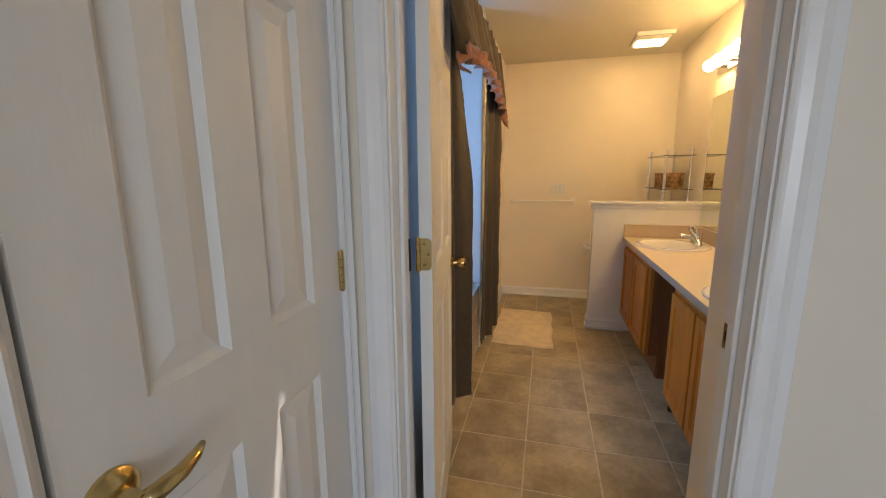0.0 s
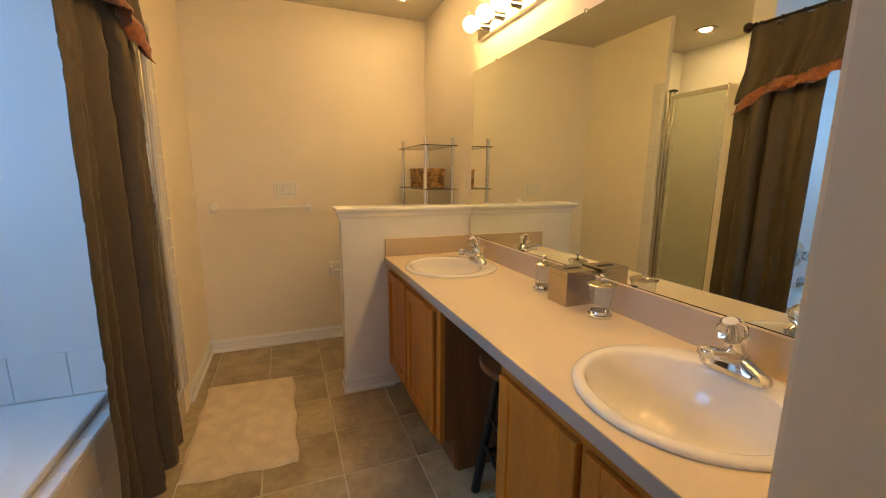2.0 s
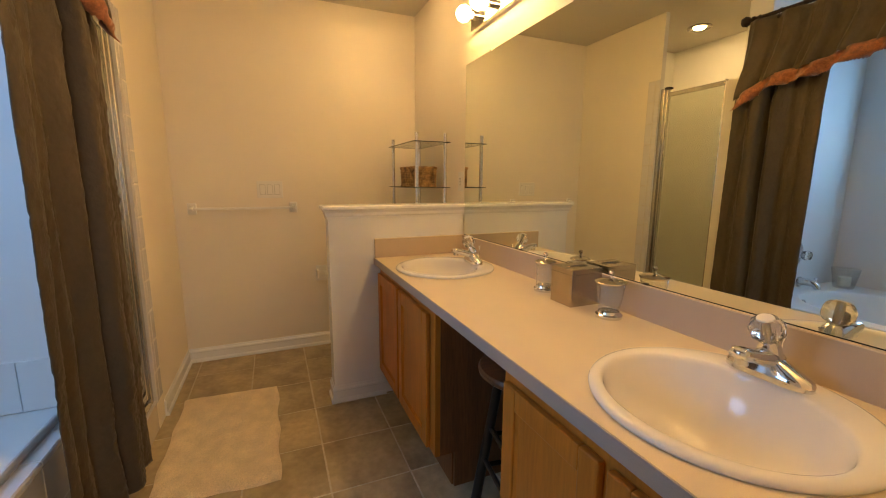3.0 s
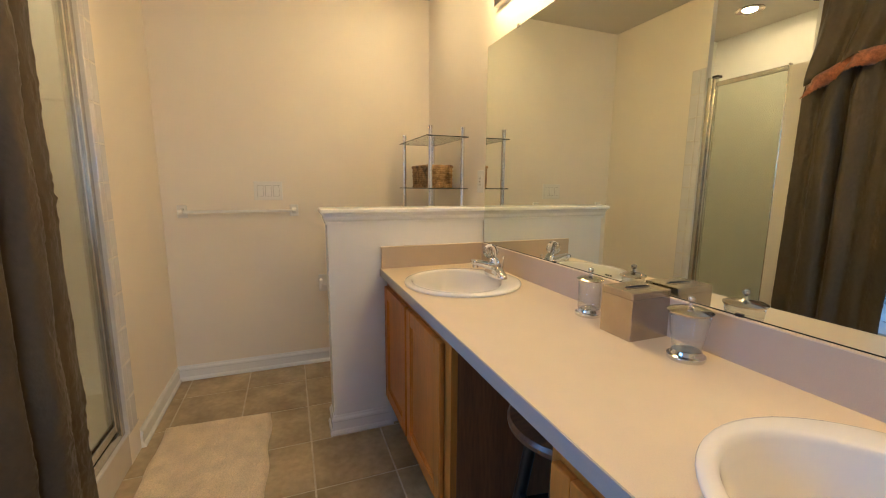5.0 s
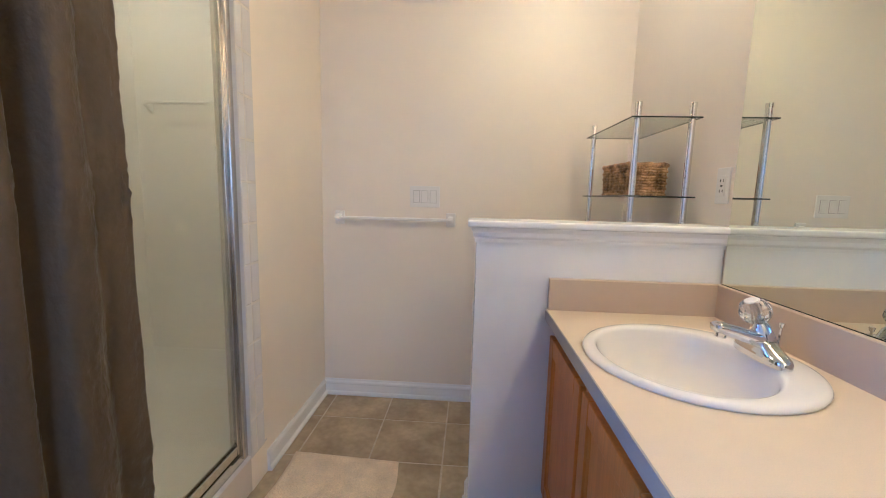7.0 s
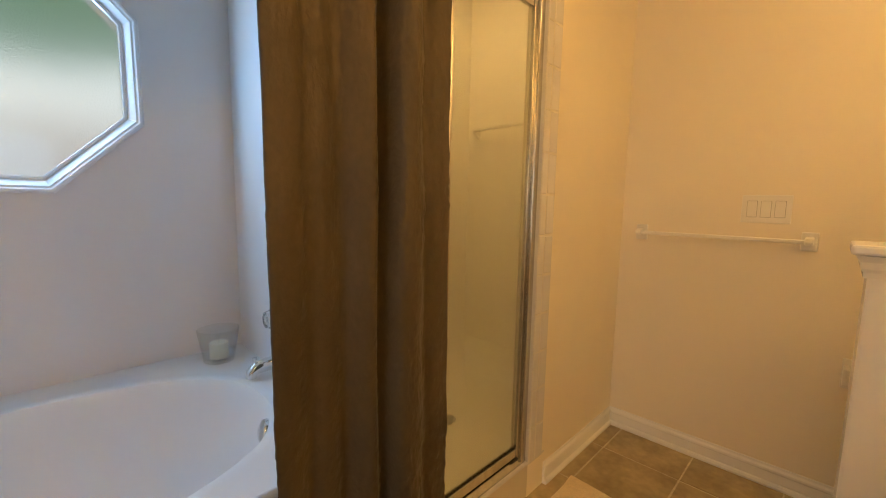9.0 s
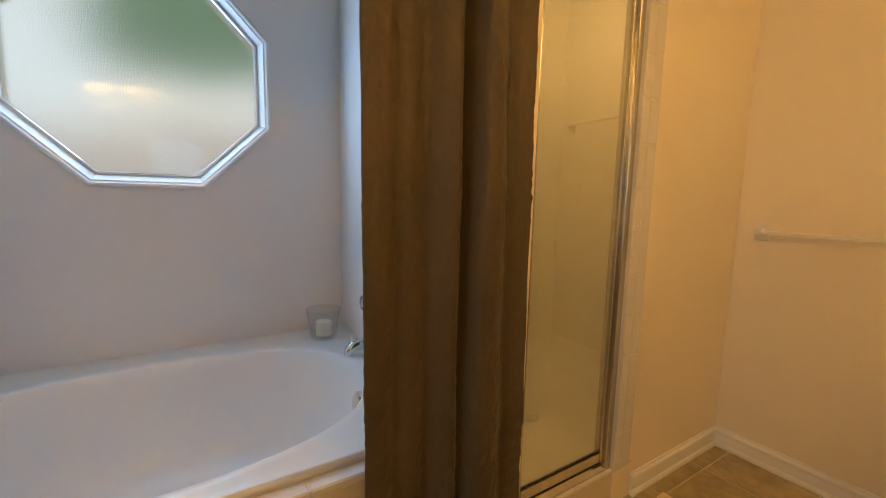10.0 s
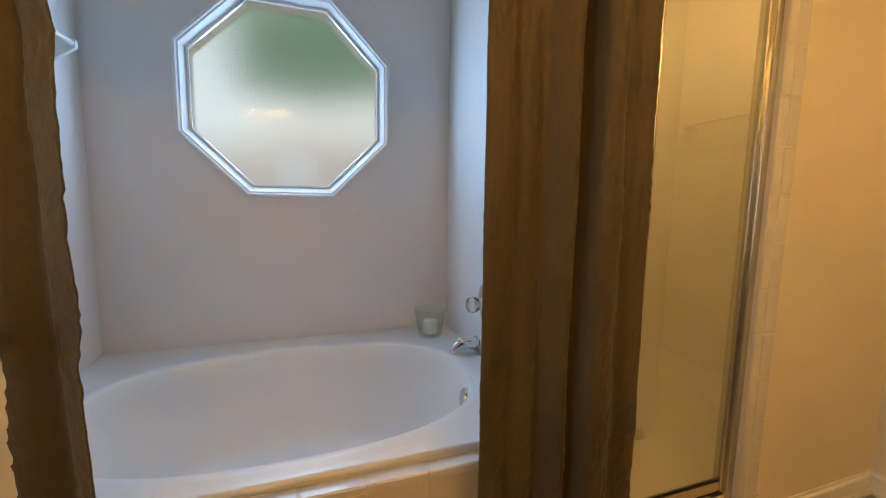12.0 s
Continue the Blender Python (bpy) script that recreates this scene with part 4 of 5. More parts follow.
part("bar", tube((-1.55, SY1 - 0.064, 1.60), (-1.02, SY1 - 0.064, 1.60), 0.0085, seg=14), PLASTIC, sb, smooth=True)

structure("shower_curb", box((-0.834, SY0 + 0.001, 0.0), (XL - 0.001, 0.216, 0.141)), BTILE, bevel=0.003)
curb = thing("shower_curb_cap", "pale tile cap on the shower threshold", "trim", (-0.78, -0.1, 0.14), kind="structure")

ALU = mat("satin_aluminium", (0.60, 0.58, 0.53), 0.24, metal=0.92, vary=0.12, scale=5, bump=0.05, bump_scale=60, stretch=(8, 8, 0.6))
sdoor = thing("shower_door", "chrome-framed glass shower door, closed", "shower door", (-0.765, -0.15, 0.15))
DXs = -0.768
part("frame_jamb", box((DXs - 0.018, 0.0635, 0.152), (DXs + 0.024, 0.0940, 1.905)), ALU, sdoor, bevel=0.004)
part("frame_jamb", box((DXs - 0.018, 0.0460, 0.160), (DXs + 0.012, 0.0630, 1.895)), ALU, sdoor, bevel=0.003)
part("side_strip", box((DXs - 0.012, SY0 + 0.0002, 0.152), (DXs + 0.012, SY0 + 0.1060, 1.865)), WALL, sdoor, "cream side strip", bevel=0.002)
part("frame_jamb", box((DXs - 0.014, SY0 + 0.1065, 0.160), (DXs + 0.010, SY0 + 0.1145, 1.880)), ALU, sdoor, bevel=0.003)
part("top_rail", box((DXs - 0.010, SY0 + 0.1150, 1.845), (DXs + 0.010, 0.0420, 1.872)), ALU, sdoor, bevel=0.003)
part("bottom_rail", box((DXs - 0.012, SY0 + 0.1150, 0.186), (DXs + 0.012, 0.0420, 0.222)), ALU, sdoor, bevel=0.003)
part("sill_track", extrude([(0, 0), (0.045, 0), (0.045, 0.008), (0.030, 0.022), (0.010, 0.022), (0, 0.008)], SY0 + 0.055, 0.096, lambda u, v, s: (DXs - 0.022 + u, s, 0.152 + v)), ALU, sdoor)
part("door_seal", box((DXs - 0.004, SY0 + 0.1150, 0.1842), (DXs + 0.0135, 0.042, 0.1858)), DARK, sdoor, "dark rubber seal")
part("door_seal", box((DXs - 0.003, SY0 + 0.1150, 0.2222), (DXs + 0.0045, 0.042, 0.2255)), DARK, sdoor, "dark rubber seal")
part("pivot", box((DXs - 0.006, 0.015, 0.1745), (DXs + 0.018, 0.052, 0.1838)), BLACK, sdoor, "dark lower pivot", bevel=0.002)
part("glass", box((DXs - 0.003, SY0 + 0.1150, 0.2225), (DXs + 0.003, 0.0420, 1.8445)), SHG, sdoor, "greenish clear glass pane")
part("pivot_cap", box((DXs - 0.02, 0.028, 1.8955), (DXs + 0.026, 0.064, 1.910)), BLACK, sdoor, "black pivot cap", bevel=0.002)

# ---- curtain rod, panels, valance ----
RX, RZ = -0.668, 2.150
rod = thing("curtain_rod", "dark bronze curtain rod with ball finials above the tub", "curtain rod", (RX, -1.25, RZ))
part("rod", tube((RX, -2.12, RZ), (RX, -0.54, RZ), 0.0105, seg=16), IRON, rod, smooth=True)
for y, sg in ((-0.54, 1), (-2.12, -1)):
    part("finial", lathe((RX, y, RZ), [(0.0105, -0.01), (0.017, -0.006), (0.017, 0.003), (0.010, 0.007), (0.010, 0.013), (0.022, 0.022), (0.029, 0.038), (0.024, 0.054), (0.010, 0.063), (0, 0.064)], 20, axis=(0, sg, 0)), IRON, rod, "turned ball finial", smooth=True)
for y in (-0.555, -2.095):
    part("bracket", sweep([(XL + 0.001, y, RZ - 0.01), (RX - 0.03, y, RZ - 0.015), (RX, y, RZ - 0.012)], 0.006, 10), IRON, rod)
ringm = thing("curtain_rings", "dark curtain rings on the rod", "curtain ring", (RX, -1.2, RZ))
k = 0
y = -0.575
while y > -2.05:
    bm = bmesh.new()
    n1, n2 = 20, 6
    vs = [[bm.verts.new((RX + (0.021 + 0.0028 * math.cos(b)) * math.cos(a), y + 0.0028 * math.sin(b), RZ - 0.008 + (0.021 + 0.0028 * math.cos(b)) * math.sin(a))) for b in (2 * math.pi * j / n2 for j in range(n2))] for a in (2 * math.pi * i / n1 for i in range(n1))]
    for i in range(n1):
        for j in range(n2):
            bm.faces.new((vs[i][j], vs[(i + 1) % n1][j], vs[(i + 1) % n1][(j + 1) % n2], vs[i][(j + 1) % n2]))
    part("ring", bm, IRON, ringm, smooth="all")
    part("clip", lathe((RX + 0.012, y, RZ - 0.036), [(0, 0), (0.011, 0.001), (0.013, 0.010), (0.007, 0.016), (0, 0.017)], 12, axis=(1, 0, 0)), IRON, ringm, smooth=True)
    y -= 0.105


def lobes(grooves, s, v, ph):
    """Broad soft folds parted by grooves (place across the curtain, depth, half width); v runs down it."""
    d = 0.30 * math.sin(2 * math.pi * 1.4 * s + ph[0] + 0.9 * v)
    for k, (at, deep, half) in enumerate(grooves):
        at += 0.020 * math.sin(2.9 * v + ph[k % 6]) + 0.006 * math.sin(9 * v + ph[(k + 1) % 6])
        d -= deep * (0.75 + 0.25 * math.sin(3.3 * v + ph[(k + 3) % 6])) * math.exp(-(((s - at) / half) ** 2))
    return (0.35 + 0.65 * min(1, v / 0.3)) * d


def crinkle(s, v, seed):
    """Small broken creases, a few centimetres long, gathered in patches."""
    a = 1 - abs(noise.noise(Vector((s * 9, v * 34, seed)))) * 3.2
    b = 1 - abs(noise.noise(Vector((s * 17 + 3, v * 60, seed + 7)))) * 3.2
    patch = max(0, 0.45 + noise.noise(Vector((s * 3, v * 9, seed + 3))))
    return 0.0050 * max(0, a) ** 3 * patch + 0.0045 * max(0, b) ** 3 * patch + 0.008 * noise.noise(Vector((s * 4, v * 11, seed + 11)))


def cloth(name, path, z_of, nu, nv, label, parent, material, folds, amp, seed, thick=0.0025, grooves=None):
    """A hanging sheet. path(s, v): plan point at s along the width and v from top to bottom; z_of(s): (top, bottom)."""
    bm = bmesh.new()
    rg = random.Random(seed)
    ph = [rg.uniform(0, 6.28) for _ in range(6)]
    grid = []
    for i in range(nu + 1):
        s = i / nu
        row = []
        for j in range(nv + 1):
            v = j / nv
            x, y = path(s, v)
            x2, y2 = path(min(1, s + 0.01), v)
            x1, y1 = path(max(0, s - 0.01), v)
            t = Vector((x2 - x1, y2 - y1)).normalized()
            nrm = Vector((t.y, -t.x))
            w = folds * 2 * math.pi * (s + 0.02 * math.sin(3.1 * v + ph[0]) + 0.025 * math.sin(7 * s + ph[1]))
            if grooves:
                d = amp * lobes(grooves, s, v, ph) + crinkle(s, v, seed)
            else:
                d = amp * (math.sin(w + ph[2]) + 0.35 * math.sin(2.3 * w + ph[3] + 1.5 * v)) * (0.55 + 0.55 * v)
                d += 0.0025 * math.sin(23 * v + 9 * s + ph[4]) * math.sin(14 * s + ph[5])
            zt, zb = z_of(s)
            row.append(bm.verts.new((x + nrm.x * d, y + nrm.y * d, zt + (zb - zt) * v)))
        grid.append(row)
    for i in range(nu):
        for j in range(nv):
            bm.faces.new((grid[i][j], grid[i + 1][j], grid[i + 1][j + 1], grid[i][j + 1]))
    return part(name, bm, material, parent, label, smooth="all", solid=thick)


def mix(a, b, t):
    return a + (b - a) * t


curtain = thing("curtain", "brown crinkled fabric curtain panel gathered beside the glass shower door", "curtain", (RX, -0.7, RZ), "tub curtains")


def right_path(s, v):
    k = min(1, v / 0.25)
    y = mix(mix(-0.950, mix(-0.926, -0.900, v), k), mix(-0.550, mix(-0.528, -0.506, v), k), s)
    x = mix(RX, mix(mix(-0.670, -0.692, v), -0.598, s ** 0.7), k)
    return x, y


cloth("panel", right_path, lambda s: (RZ - 0.03, 0.16 + 0.05 * (s > 0.55)), 150, 170, "crinkled brown fabric", curtain, FABRIC, 0, 0.062, 3, grooves=((0.16, 0.35, 0.050), (0.36, 0.55, 0.065), (0.575, 1.0, 0.045), (0.84, 0.55, 0.060)))
part("bottom_tag", box((-0.655, -0.895, 0.20), (-0.650, -0.862, 0.206)), PLASTIC, curtain, "small white tag")

curtain2 = thing("curtain", "brown crinkled fabric curtain panel behind the open white door", "curtain", (RX, -1.9, RZ), "tub curtains")


def left_path(s, v):
    k = min(1, v / 0.45)
    y = mix(-2.06, mix(-1.79, -1.645, min(1, v / 0.37)), s)
    x = mix(RX - 0.02, mix(-0.735, -0.605, s ** 4), k)
    return x, y


cloth("panel", left_path, lambda s: (RZ - 0.03, 0.205), 120, 150, "crinkled brown fabric", curtain2, FABRIC, 0, 0.055, 8, grooves=((0.20, 0.5, 0.050), (0.42, 0.9, 0.055), (0.62, 0.5, 0.060), (0.84, 0.7, 0.050)))

valance = thing("valance", "brown swagged curtain valance with a rust fringe along the rod", "valance", (RX, -1.25, RZ))


def val_bottom(y):
    steps = [(-0.54, 1.635), (-0.62, 1.690), (-0.70, 1.735), (-0.80, 1.748), (-0.92, 1.758), (-1.00, 1.786), (-1.16, 1.805), (-1.45, 1.805), (-1.61, 1.798), (-1.72, 1.770), (-1.84, 1.762), (-1.95, 1.745), (-2.10, 1.655)]
    for (ya, za), (yb, zb) in zip(steps, steps[1:]):
        if y >= yb:
            return za + (zb - za) * (ya - y) / (ya - yb)
    return steps[-1][1]


def val_path(s, v):
    y = mix(-0.545, -2.085, s)
    return RX + 0.036 + 0.040 * v, y


def fringe_path(s, v):
    x, y = val_path(s, 1.0)
    return x + 0.009 + 0.004 * v, y


cloth("drape", val_path, lambda s: (RZ - 0.022, val_bottom(mix(-0.545, -2.085, s)) + 0.058), 260, 14, "gathered brown fabric", valance, FABRIC, 9, 0.023, 5)
cloth("fringe", fringe_path, lambda s: (val_bottom(mix(-0.545, -2.085, s)) + 0.066, val_bottom(mix(-0.545, -2.085, s)) + 0.004 * math.sin(900 * s)), 300, 3, "rust fringe", valance, FRINGE, 9, 0.0240, 5)

# ---- far wall: towel bar, switch plate, paper holder ----
tb = thing("towel_bar", "white towel bar on the beige wall", "towel bar", (-0.32, YF, 1.045))
for x in (-0.635, -0.018):
    part("post", box((x - 0.026, YF - 0.014, 1.008), (x + 0.026, YF - 0.0005, 1.082)), PLASTIC, tb, bevel=0.005)
    part("arm", extrude([(0.012, -0.014), (0.060, -0.012), (0.066, 0.0), (0.060, 0.014), (0.012, 0.020)], x - 0.013, x + 0.013, lambda u, v, s: (s, YF - u, 1.045 + v)), PLASTIC, tb, bevel=0.004)
part("bar", box((-0.625, YF - 0.056, 1.037), (-0.028, YF - 0.040, 1.053)), PLASTIC, tb, bevel=0.003)


def rocker_plate(name, label, n, place, h=0.115, step=0.046):
    """place(u, v, d): a point u across, v up, d out of the wall."""
    w = 0.026 + n * step
    p = thing(name, label, "light switch", place(0, 0, 0))

    def slab(u0, u1, v0, v1, d0, d1):
        a, b = Vector(place(u0, v0, d0)), Vector(place(u1, v1, d1))
        return box([min(a[i], b[i]) for i in range(3)], [max(a[i], b[i]) for i in range(3)])

    part("plate", slab(-w / 2, w / 2, -h / 2, h / 2, 0.0005, 0.0058), PLASTIC, p, bevel=0.0025)
    for k in range(n):
        c = (k - (n - 1) / 2) * step
        part("rocker_frame", slab(c - 0.0175, c + 0.0175, -0.034, 0.034, 0.0058, 0.0068), mat("switch_gap", (0.35, 0.33, 0.30), 0.5), p)
        part("sensor" if n == 3 and k == 1 else "rocker", slab(c - 0.0160, c + 0.0160, -0.0325, 0.0325, 0.0066, 0.0098), PLASTIC, p, bevel=0.002)
        for v in (-0.048, 0.048):
            part("screw", tube(Vector(place(c, v, 0.0056)), Vector(place(c, v, 0.0066)), 0.003, seg=8), PLASTIC, p)
    return p


rocker_plate("switch_plate", "white triple rocker switch plate on the beige wall", 3, lambda u, v, d: (-0.163 + u, YF - d, 1.168 + v))
rocker_plate("switch_plate", "white single rocker switch plate beside the doorway", 1, lambda u, v, d: (XC - d, -2.193 + u, 1.181 + v), h=0.122, step=0.050)

tp = thing("paper_holder", "white toilet paper holder on the wall behind the half wall", "toilet paper holder", (0.19, YF, 0.55))
part("plate", box((0.115, YF - 0.012, 0.500), (0.275, YF - 0.0005, 0.615)), PLASTIC, tp, bevel=0.004)
for x in (0.118, 0.252):
    part("arm", box((x, YF - 0.075, 0.525), (x + 0.020, YF - 0.012, 0.590)), PLASTIC, tp, bevel=0.006)
part("roller", tube((0.138, YF - 0.055, 0.555), (0.252, YF - 0.055, 0.555), 0.012, seg=16), PLASTIC, tp, smooth=True)

outlet = thing("outlet", "white wall outlet above the half wall beside the mirror", "outlet", (XW, 0.062, 1.228))
part("plate", box((XW - 0.006, 0.027, 1.171), (XW - 0.0005, 0.097, 1.286)), PLASTIC, outlet, bevel=0.0025)
part("face", box((XW - 0.009, 0.045, 1.195), (XW - 0.006, 0.079, 1.262)), PLASTIC, outlet, bevel=0.002)
bm = bmesh.new()
for z in (1.212, 1.245):
    for dy in (-0.007, 0.007):
        box((XW - 0.0096, 0.062 + dy - 0.0013, z - 0.004), (XW - 0.0089, 0.062 + dy + 0.0013, z + 0.004), bm)
box((XW - 0.0096, 0.057, 1.226), (XW - 0.0089, 0.067, 1.231), bm)
part("slots", bm, DARK, outlet)

# ---- corner shelf and basket ----
shelf = thing("glass_shelf_stand", "chrome and glass two-tier shelf standing behind the half wall", "shelf", (0.76, 0.46, 0))
POSTS = [(0.668, 0.215, 0.0), (0.855, 0.215, 0.0), (0.660, 0.700, 0.0), (0.855, 0.700, 0.0)]
for px, py, pz in POSTS:
    p = part("post", tube((px, py, pz), (px, py, 1.510), 0.0115, seg=18), CHROME, shelf, "chrome post", smooth=True)
    part("cap", tube((px, py, 1.506), (px, py, 1.520), 0.0125, seg=18), CHROME, p, smooth=True)
for z in (1.464, 1.188):
    bm = bmesh.new()
    outline = [(0.642, 0.195), (0.880, 0.195), (0.880, 0.725), (0.636, 0.725)]
    a = [bm.verts.new((x, y, z)) for x, y in outline]
    b = [bm.verts.new((x, y, z + 0.006)) for x, y in outline]
    bm.faces.new(a[::-1])
    bm.faces.new(b)
    for i in range(4):
        bm.faces.new((a[i], a[(i + 1) % 4], b[(i + 1) % 4], b[i]))
    part("glass_shelf", bm, SGLASS, shelf, "clear glass shelf with dark edges")
    bm = bmesh.new()
    for i in range(4):
        p, q = outline[i], outline[(i + 1) % 4]
        tube((*p, z + 0.003), (*q, z + 0.003), 0.0024, seg=6, bm=bm)
    part("shelf_edge", bm, mat("dark_glass_edge", (0.03, 0.04, 0.035), 0.15), shelf, "dark polished glass edge")

basket = thing("wicker_basket", "small woven brown wicker basket on the glass shelf", "basket", (0.770, 0.480, 1.1945))
bc, ba, bw, bd, bh = Vector((0.770, 0.480, 1.1945)), radians(4), 0.150, 0.240, 0.122
rg = random.Random(2)


def bpt(u, v, z):
    return bc + Vector((u * math.cos(ba) - v * math.sin(ba), u * math.sin(ba) + v * math.cos(ba), z))


def loop_pt(t, grow=1.0):
    per = 2 * (bw + bd)
    d = (t % 1) * per
    for (x0, y0), (x1, y1), L in (((-bw / 2, -bd / 2), (bw / 2, -bd / 2), bw), ((bw / 2, -bd / 2), (bw / 2, bd / 2), bd), ((bw / 2, bd / 2), (-bw / 2, bd / 2), bw), ((-bw / 2, bd / 2), (-bw / 2, -bd / 2), bd)):
        if d <= L:
            k = d / L
            return (x0 + (x1 - x0) * k) * grow, (y0 + (y1 - y0) * k) * grow
        d -= L
    return -bw / 2 * grow, -bd / 2 * grow


bm = bmesh.new()
for row in range(11):
    z = 0.006 + row * 0.0112
    pts = []
    n = 48
    for i in range(n + 1):
        g = 1 + 0.03 * math.sin(i * math.pi / 2 + row * math.pi) + 0.02 * row / 11 + rg.uniform(-0.012, 0.012)
        u, v = loop_pt(i / n, g)
        pts.append(bpt(u, v, z + rg.uniform(-0.0018, 0.0018)))
    sweep(pts, 0.0062, 6, bm)
part("weave", bm, WICKER, basket, kind="stuff")
bm = bmesh.new()
for i in range(24):
    u, v = loop_pt((i + 0.5) / 24, 1.0)
    tube(bpt(u, v, 0.0), bpt(u * 1.02, v * 1.02, bh), 0.0045, seg=6, bm=bm)
part("stakes", bm, WICKER, basket, kind="stuff")
bm = bmesh.new()
sweep([bpt(*loop_pt(i / 40, 1.03), bh + 0.002 * math.sin(i * 2.1)) for i in range(41)], 0.0095, 8, bm)
part("rim", bm, WICKER, basket)
part("base", box((bc.x - 0.06, bc.y - 0.1, 1.1945), (bc.x + 0.06, bc.y + 0.1, 1.1985)), WICKER, basket)

# ---- things on the worktop ----
tissue = thing("tissue_box_cover", "brushed nickel square tissue box cover on the worktop", "tissue box", (0.812, -1.045, CZ))
tx0, tx1, ty0, ty1, th = 0.746, 0.875, -1.115, -1.008, 0.128
part("shell", box((tx0 + 0.0003, ty0 + 0.0003, CZ + 0.0005), (tx1 - 0.0003, ty1 - 0.0003, CZ + th - 0.0187)), BRUSH, tissue, bevel=0.0008)
part("lid", box((tx0, ty0, CZ + th - 0.0185), (tx1, ty1, CZ + th)), BRUSH, tissue, "brushed nickel lid", bevel=0.0015)
bm = bmesh.new()
hole = [(0.8115 + 0.040 * math.copysign(abs(math.cos(a)) ** 0.8, math.cos(a)), -1.063 + 0.011 * math.copysign(abs(math.sin(a)) ** 0.6, math.sin(a))) for a in (2 * math.pi * i / 24 for i in range(24))]
bm.faces.new([bm.verts.new((x, y, CZ + th + 0.0008)) for x, y in hole])
part("opening", bm, DARK, tissue, "dark oval opening")
bm = bmesh.new()
sweep([(x, y, CZ + th + 0.0006) for x, y in hole + hole[:1]], 0.0014, 6, bm)
part("opening_rim", bm, BRUSH, tissue, smooth="all")


def canister(x, y, label, prof, lid_r, top):
    j = thing("glass_canister", label, "jar", (x, y, CZ), "glass canisters")
    part("foot", lathe((x, y, CZ + 0.0005), [(0, 0), (0.039, 0), (0.041, 0.006), (0.040, 0.010), (0.034, 0.013), (0.033, 0.018), (0.031, 0.022), (0.028, 0.022), (0.027, 0.020), (0, 0.020)], 28), CHROME, j, "turned nickel foot", smooth=True)
    part("glass", lathe((x, y, CZ + 0.0208), prof, 32), GLASS, j, smooth="all")
    part("lid", lathe((x, y, CZ + top), [(0, 0.0), (lid_r, 0.0), (lid_r + 0.0015, 0.004), (lid_r * 0.85, 0.008), (lid_r * 0.45, 0.0115), (0.007, 0.014), (0.0035, 0.019), (0.0035, 0.023), (0.0075, 0.026), (0.009, 0.031), (0.0075, 0.036), (0.003, 0.039), (0, 0.040)], 28), mat("polished_nickel", (0.62, 0.57, 0.50), 0.14, metal=1.0), j, "nickel lid with a small knob", smooth=True)
    return j


canister(0.803, -0.896, "cylindrical glass canister with a nickel lid and foot", [(0, 0), (0.031, 0), (0.033, 0.003), (0.034, 0.088), (0.0325, 0.088), (0.0315, 0.006), (0, 0.004)], 0.039, 0.110)
canister(0.795, -1.232, "tapered glass canister with a nickel lid and foot", [(0, 0), (0.026, 0), (0.030, 0.004), (0.038, 0.045), (0.043, 0.088), (0.0415, 0.088), (0.0365, 0.045), (0.0285, 0.007), (0, 0.005)], 0.046, 0.110)

# ---- stool under the worktop ----
stool = thing("stool", "black-legged stool with a round brown wooden seat under the worktop", "stool", (0.62, -1.08, 0))
sc = (0.60, -1.09)
part("seat", lathe((*sc, 0.595), [(0, 0), (0.150, 0), (0.160, 0.008), (0.162, 0.020), (0.156, 0.029), (0.145, 0.032), (0, 0.030)], 40), SEATM, stool, "round dark wooden seat", smooth=True)
feet = []
for k in range(4):
    a = radians(126 + 90 * k)
    tp_, bt = Vector((sc[0] + 0.09 * math.cos(a), sc[1] + 0.09 * math.sin(a), 0.595)), Vector((sc[0] + 0.185 * math.cos(a), sc[1] + 0.185 * math.sin(a), 0.0))
    part("leg", tube(tp_, bt, 0.016, 0.019, 14), BLACK, stool, smooth=True)
    feet.append((tp_, bt))
for k in range(4):
    for h in (0.62, 0.40):
        hh = h if k % 2 == 0 else h + 0.06
        a, b = feet[k][0].lerp(feet[k][1], hh), feet[(k + 1) % 4][0].lerp(feet[(k + 1) % 4][1], hh)
        part("stretcher", tube(a, b, 0.009, seg=10), BLACK, stool, smooth=True)

# ---- rug ----
rug = thing("bath_rug", "cream tufted cotton bath rug lying on the tile floor", "rug", (-0.42, -0.08, 0))
bm = bmesh.new()
rg = random.Random(9)
nx, ny = 90, 150
RXA, RXB, RYA, RYB = -0.665, -0.185, -0.500, 0.335
grid = []
for i in range(nx + 1):
    row = []
    for j in range(ny + 1):
        u, v = i / nx, j / ny
        e = min(u * 0.48, (1 - u) * 0.48, v * 0.83, (1 - v) * 0.83)
        ex = 0.006 * math.sin(17 * v) if i in (0, nx) else 0
        ey = 0.005 * math.sin(13 * u + 1) if j in (0, ny) else 0
        hgt = 0.017 * min(1, e / 0.02) ** 0.5 + (0.0035 * noise.noise(Vector((u * 60, v * 100, 1))) + 0.002 * noise.noise(Vector((u * 9, v * 14, 5)))) * min(1, e / 0.015)
        row.append(bm.verts.new((mix(RXA, RXB, u) + ex, mix(RYA, RYB, v) + ey + 0.025 * (0.5 - u), max(0.0012, hgt))))
    grid.append(row)
for i in range(nx):
    for j in range(ny):
        bm.faces.new((grid[i][j], grid[i + 1][j], grid[i + 1][j + 1], grid[i][j + 1]))
part("mat", bm, RUGM, rug, smooth="all")

# ---- tiles, last ----


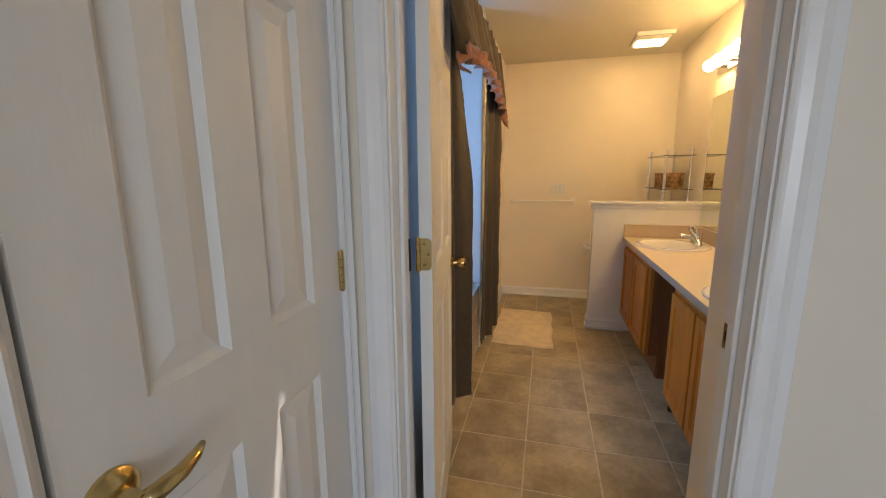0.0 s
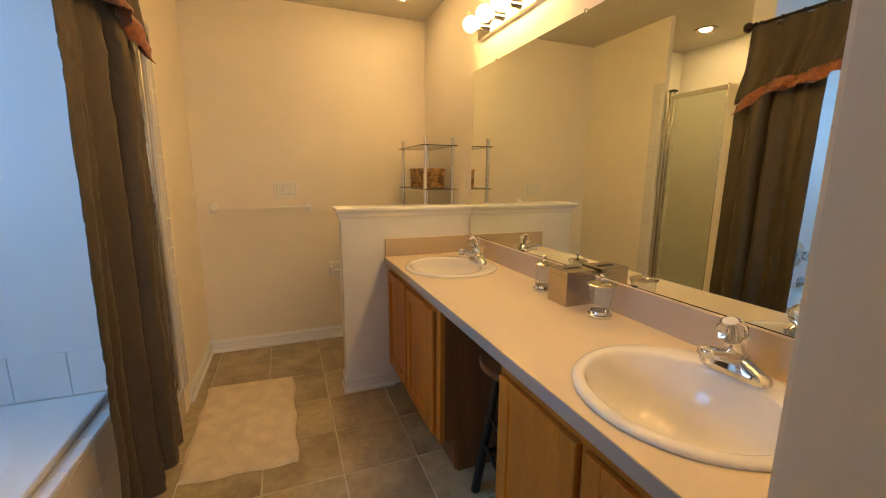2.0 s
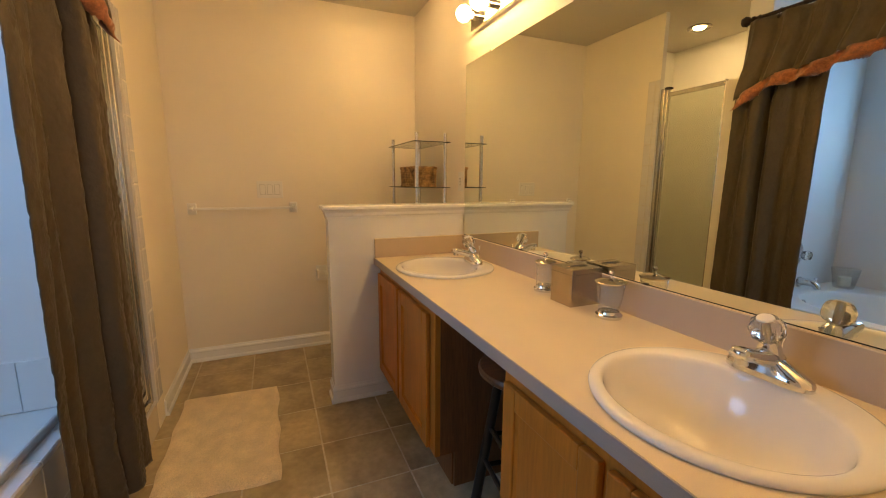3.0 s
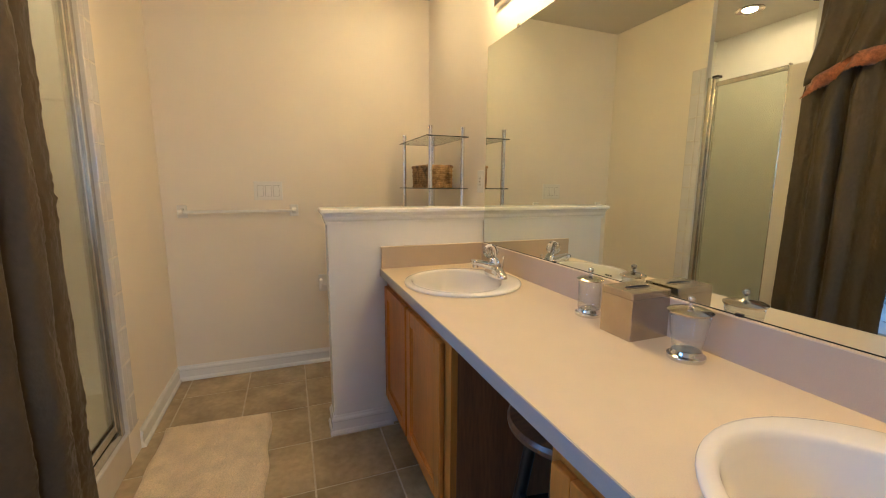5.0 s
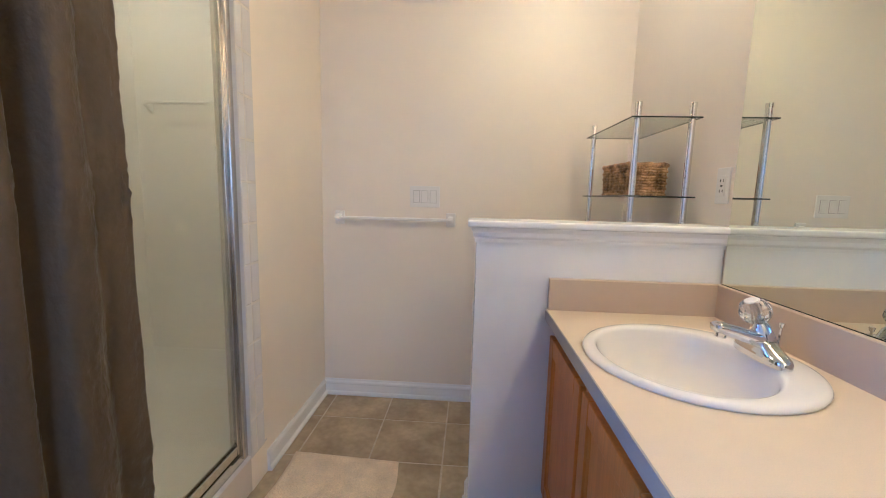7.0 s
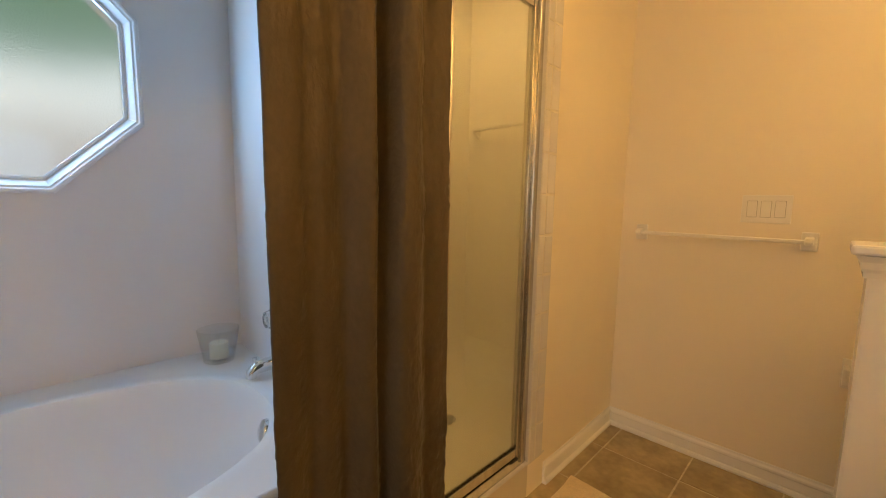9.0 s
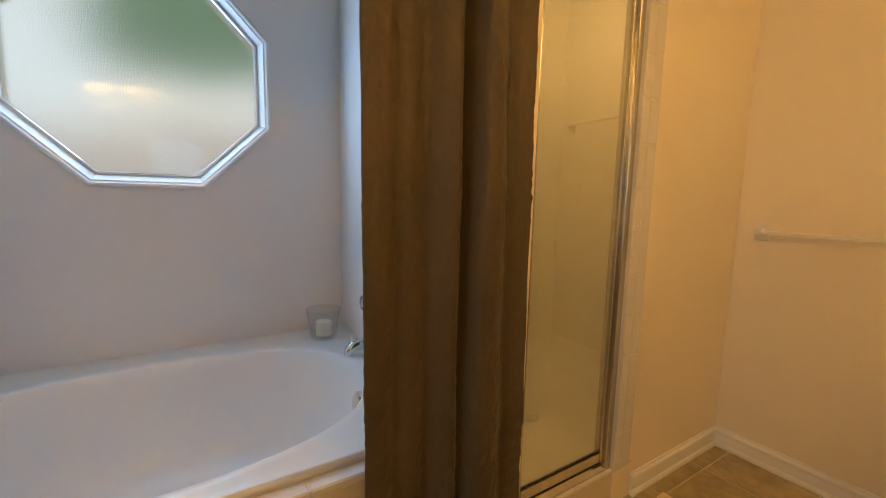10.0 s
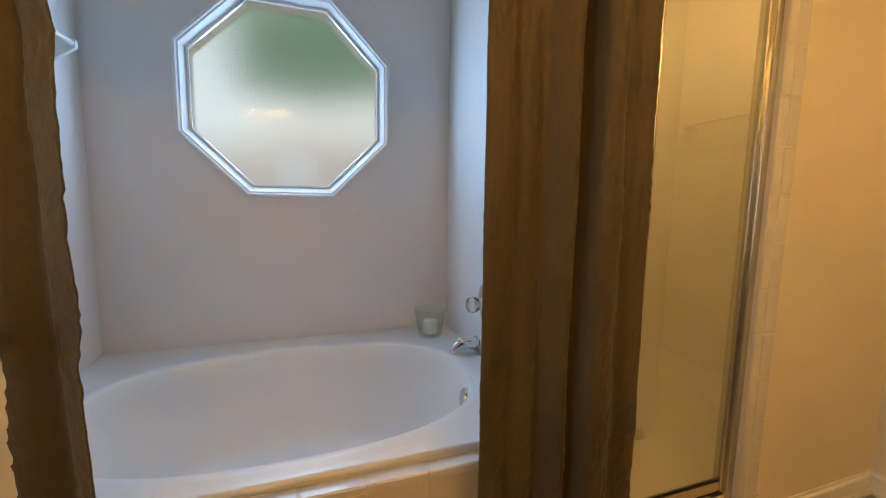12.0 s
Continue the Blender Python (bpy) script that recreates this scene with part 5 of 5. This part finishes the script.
def tile_mesh(name, sx, sy, sz, bev, material):
    bm = box((-sx / 2, -sy / 2, -sz), (sx / 2, sy / 2, 0))
    tops = [e for e in bm.edges if all(v.co.z > -1e-6 for v in e.verts)]
    bmesh.ops.bevel(bm, geom=tops, offset=bev, segments=1, affect="EDGES")
    bmesh.ops.recalc_face_normals(bm, faces=bm.faces)
    me = bpy.data.meshes.new(name)
    bm.to_mesh(me)
    bm.free()
    me.materials.append(material)
    return me


floor_tiles = thing("floor_tiles", "square slate-brown ceramic floor tiles with pale grout", "floor", (0, 0, 0), kind="structure")
T = 0.33
me = tile_mesh("floor_tile", T - 0.006, T - 0.006, 0.012, 0.002, TILE)
rg = random.Random(12)
for i in range(-3, 3):
    for j in range(-8, 3):
        o = new("tile", me)
        o.parent = floor_tiles
        o.matrix_basis = pose(T * (i + 0.5) + rg.uniform(-0.0008, 0.0008), T * (j + 0.5) + rg.uniform(-0.0008, 0.0008), rg.uniform(-0.0008, 0.0004), 0, 0, 90 * rg.randrange(4))

# cap tiles on the deck, apron tiles below
me = tile_mesh("cap_tile", 0.150, 0.048, 0.014, 0.004, WTILE)
for k in range(10):
    o = new("cap_tile", me)
    o.parent = deck
    o.matrix_basis = pose(-0.767 + 0.75, -2.010 + 0.1525 * k + 1.34, 0.500, 0, 0, 90)
me = tile_mesh("apron_tile", 0.150, 0.150, 0.012, 0.003, BTILE)
for k in range(10):
    for m in range(4):
        z = 0.405 - m * 0.1525
        if m == 3:
            continue
        o = new("apron_tile", me)
        o.parent = deck
        o.matrix_basis = pose(-0.746 + 0.75, -2.010 + 0.1525 * k + 1.34, z, 0, 90, 0)
me = tile_mesh("half_tile", 0.022, 0.150, 0.012, 0.003, BTILE)
for k in range(10):
    o = new("apron_tile", me)
    o.parent = deck
    o.matrix_basis = pose(-0.746 + 0.75, -2.010 + 0.1525 * k + 1.34, 0.0125, 0, 90, 0)

# short row of white tiles above the tub's front corner
row = thing("tub_corner_tiles", "short row of glazed white wall tiles above the bathtub", "wall tiles", (XL, AY1, TZ), kind="structure")
me = tile_mesh("corner_tile", 0.1515, 0.160, 0.006, 0.0015, mat("alcove_tile", (0.77, 0.76, 0.75), 0.3, rand=1.0, vary=0.02))
for k in range(3):
    o = new("tile", me)
    o.parent = row
    o.matrix_basis = pose(-0.076 - 0.1525 * k, -0.006, 0.083, 90, 0, 0)

# white tile strip beside the shower door
strip = thing("shower_jamb_tiles", "white glazed tile strip beside the shower door", "wall tiles", (XL, 0.17, 0), kind="structure")
me = tile_mesh("jamb_tile", 0.150, 0.061, 0.006, 0.0055, WTILE)
narrow = tile_mesh("narrow_jamb_tile", 0.150, 0.036, 0.006, 0.003, WTILE)
for k in range(12):
    for y, tile in ((0.1160, narrow), (0.1665, me)):
        o = new("tile", tile)
        o.parent = strip
        o.matrix_basis = pose(0.005, y - 0.17, 0.140 + 0.0765 + 0.1525 * k, 0, 90, 0)
part("grout_bed", box((XL + 0.0002, 0.097, 0.14), (XL + 0.0030, 0.1965, 1.972)), WGROUT, strip)
part("corner_bead", box((XL - 0.034, 0.0945, 0.14), (XL + 0.003, 0.0962, H - 0.001)), WTILE, strip, bevel=0.002)
me = tile_mesh("curb_tile", 0.096, 0.150, 0.010, 0.003, WTILE)
for k in range(5):
    o = new("tile", me)
    o.parent = curb
    o.matrix_basis = pose(-0.782 + 0.78, 0.142 - 0.1525 * k + 0.1, 0.152 - 0.14, 0, 0, 0)
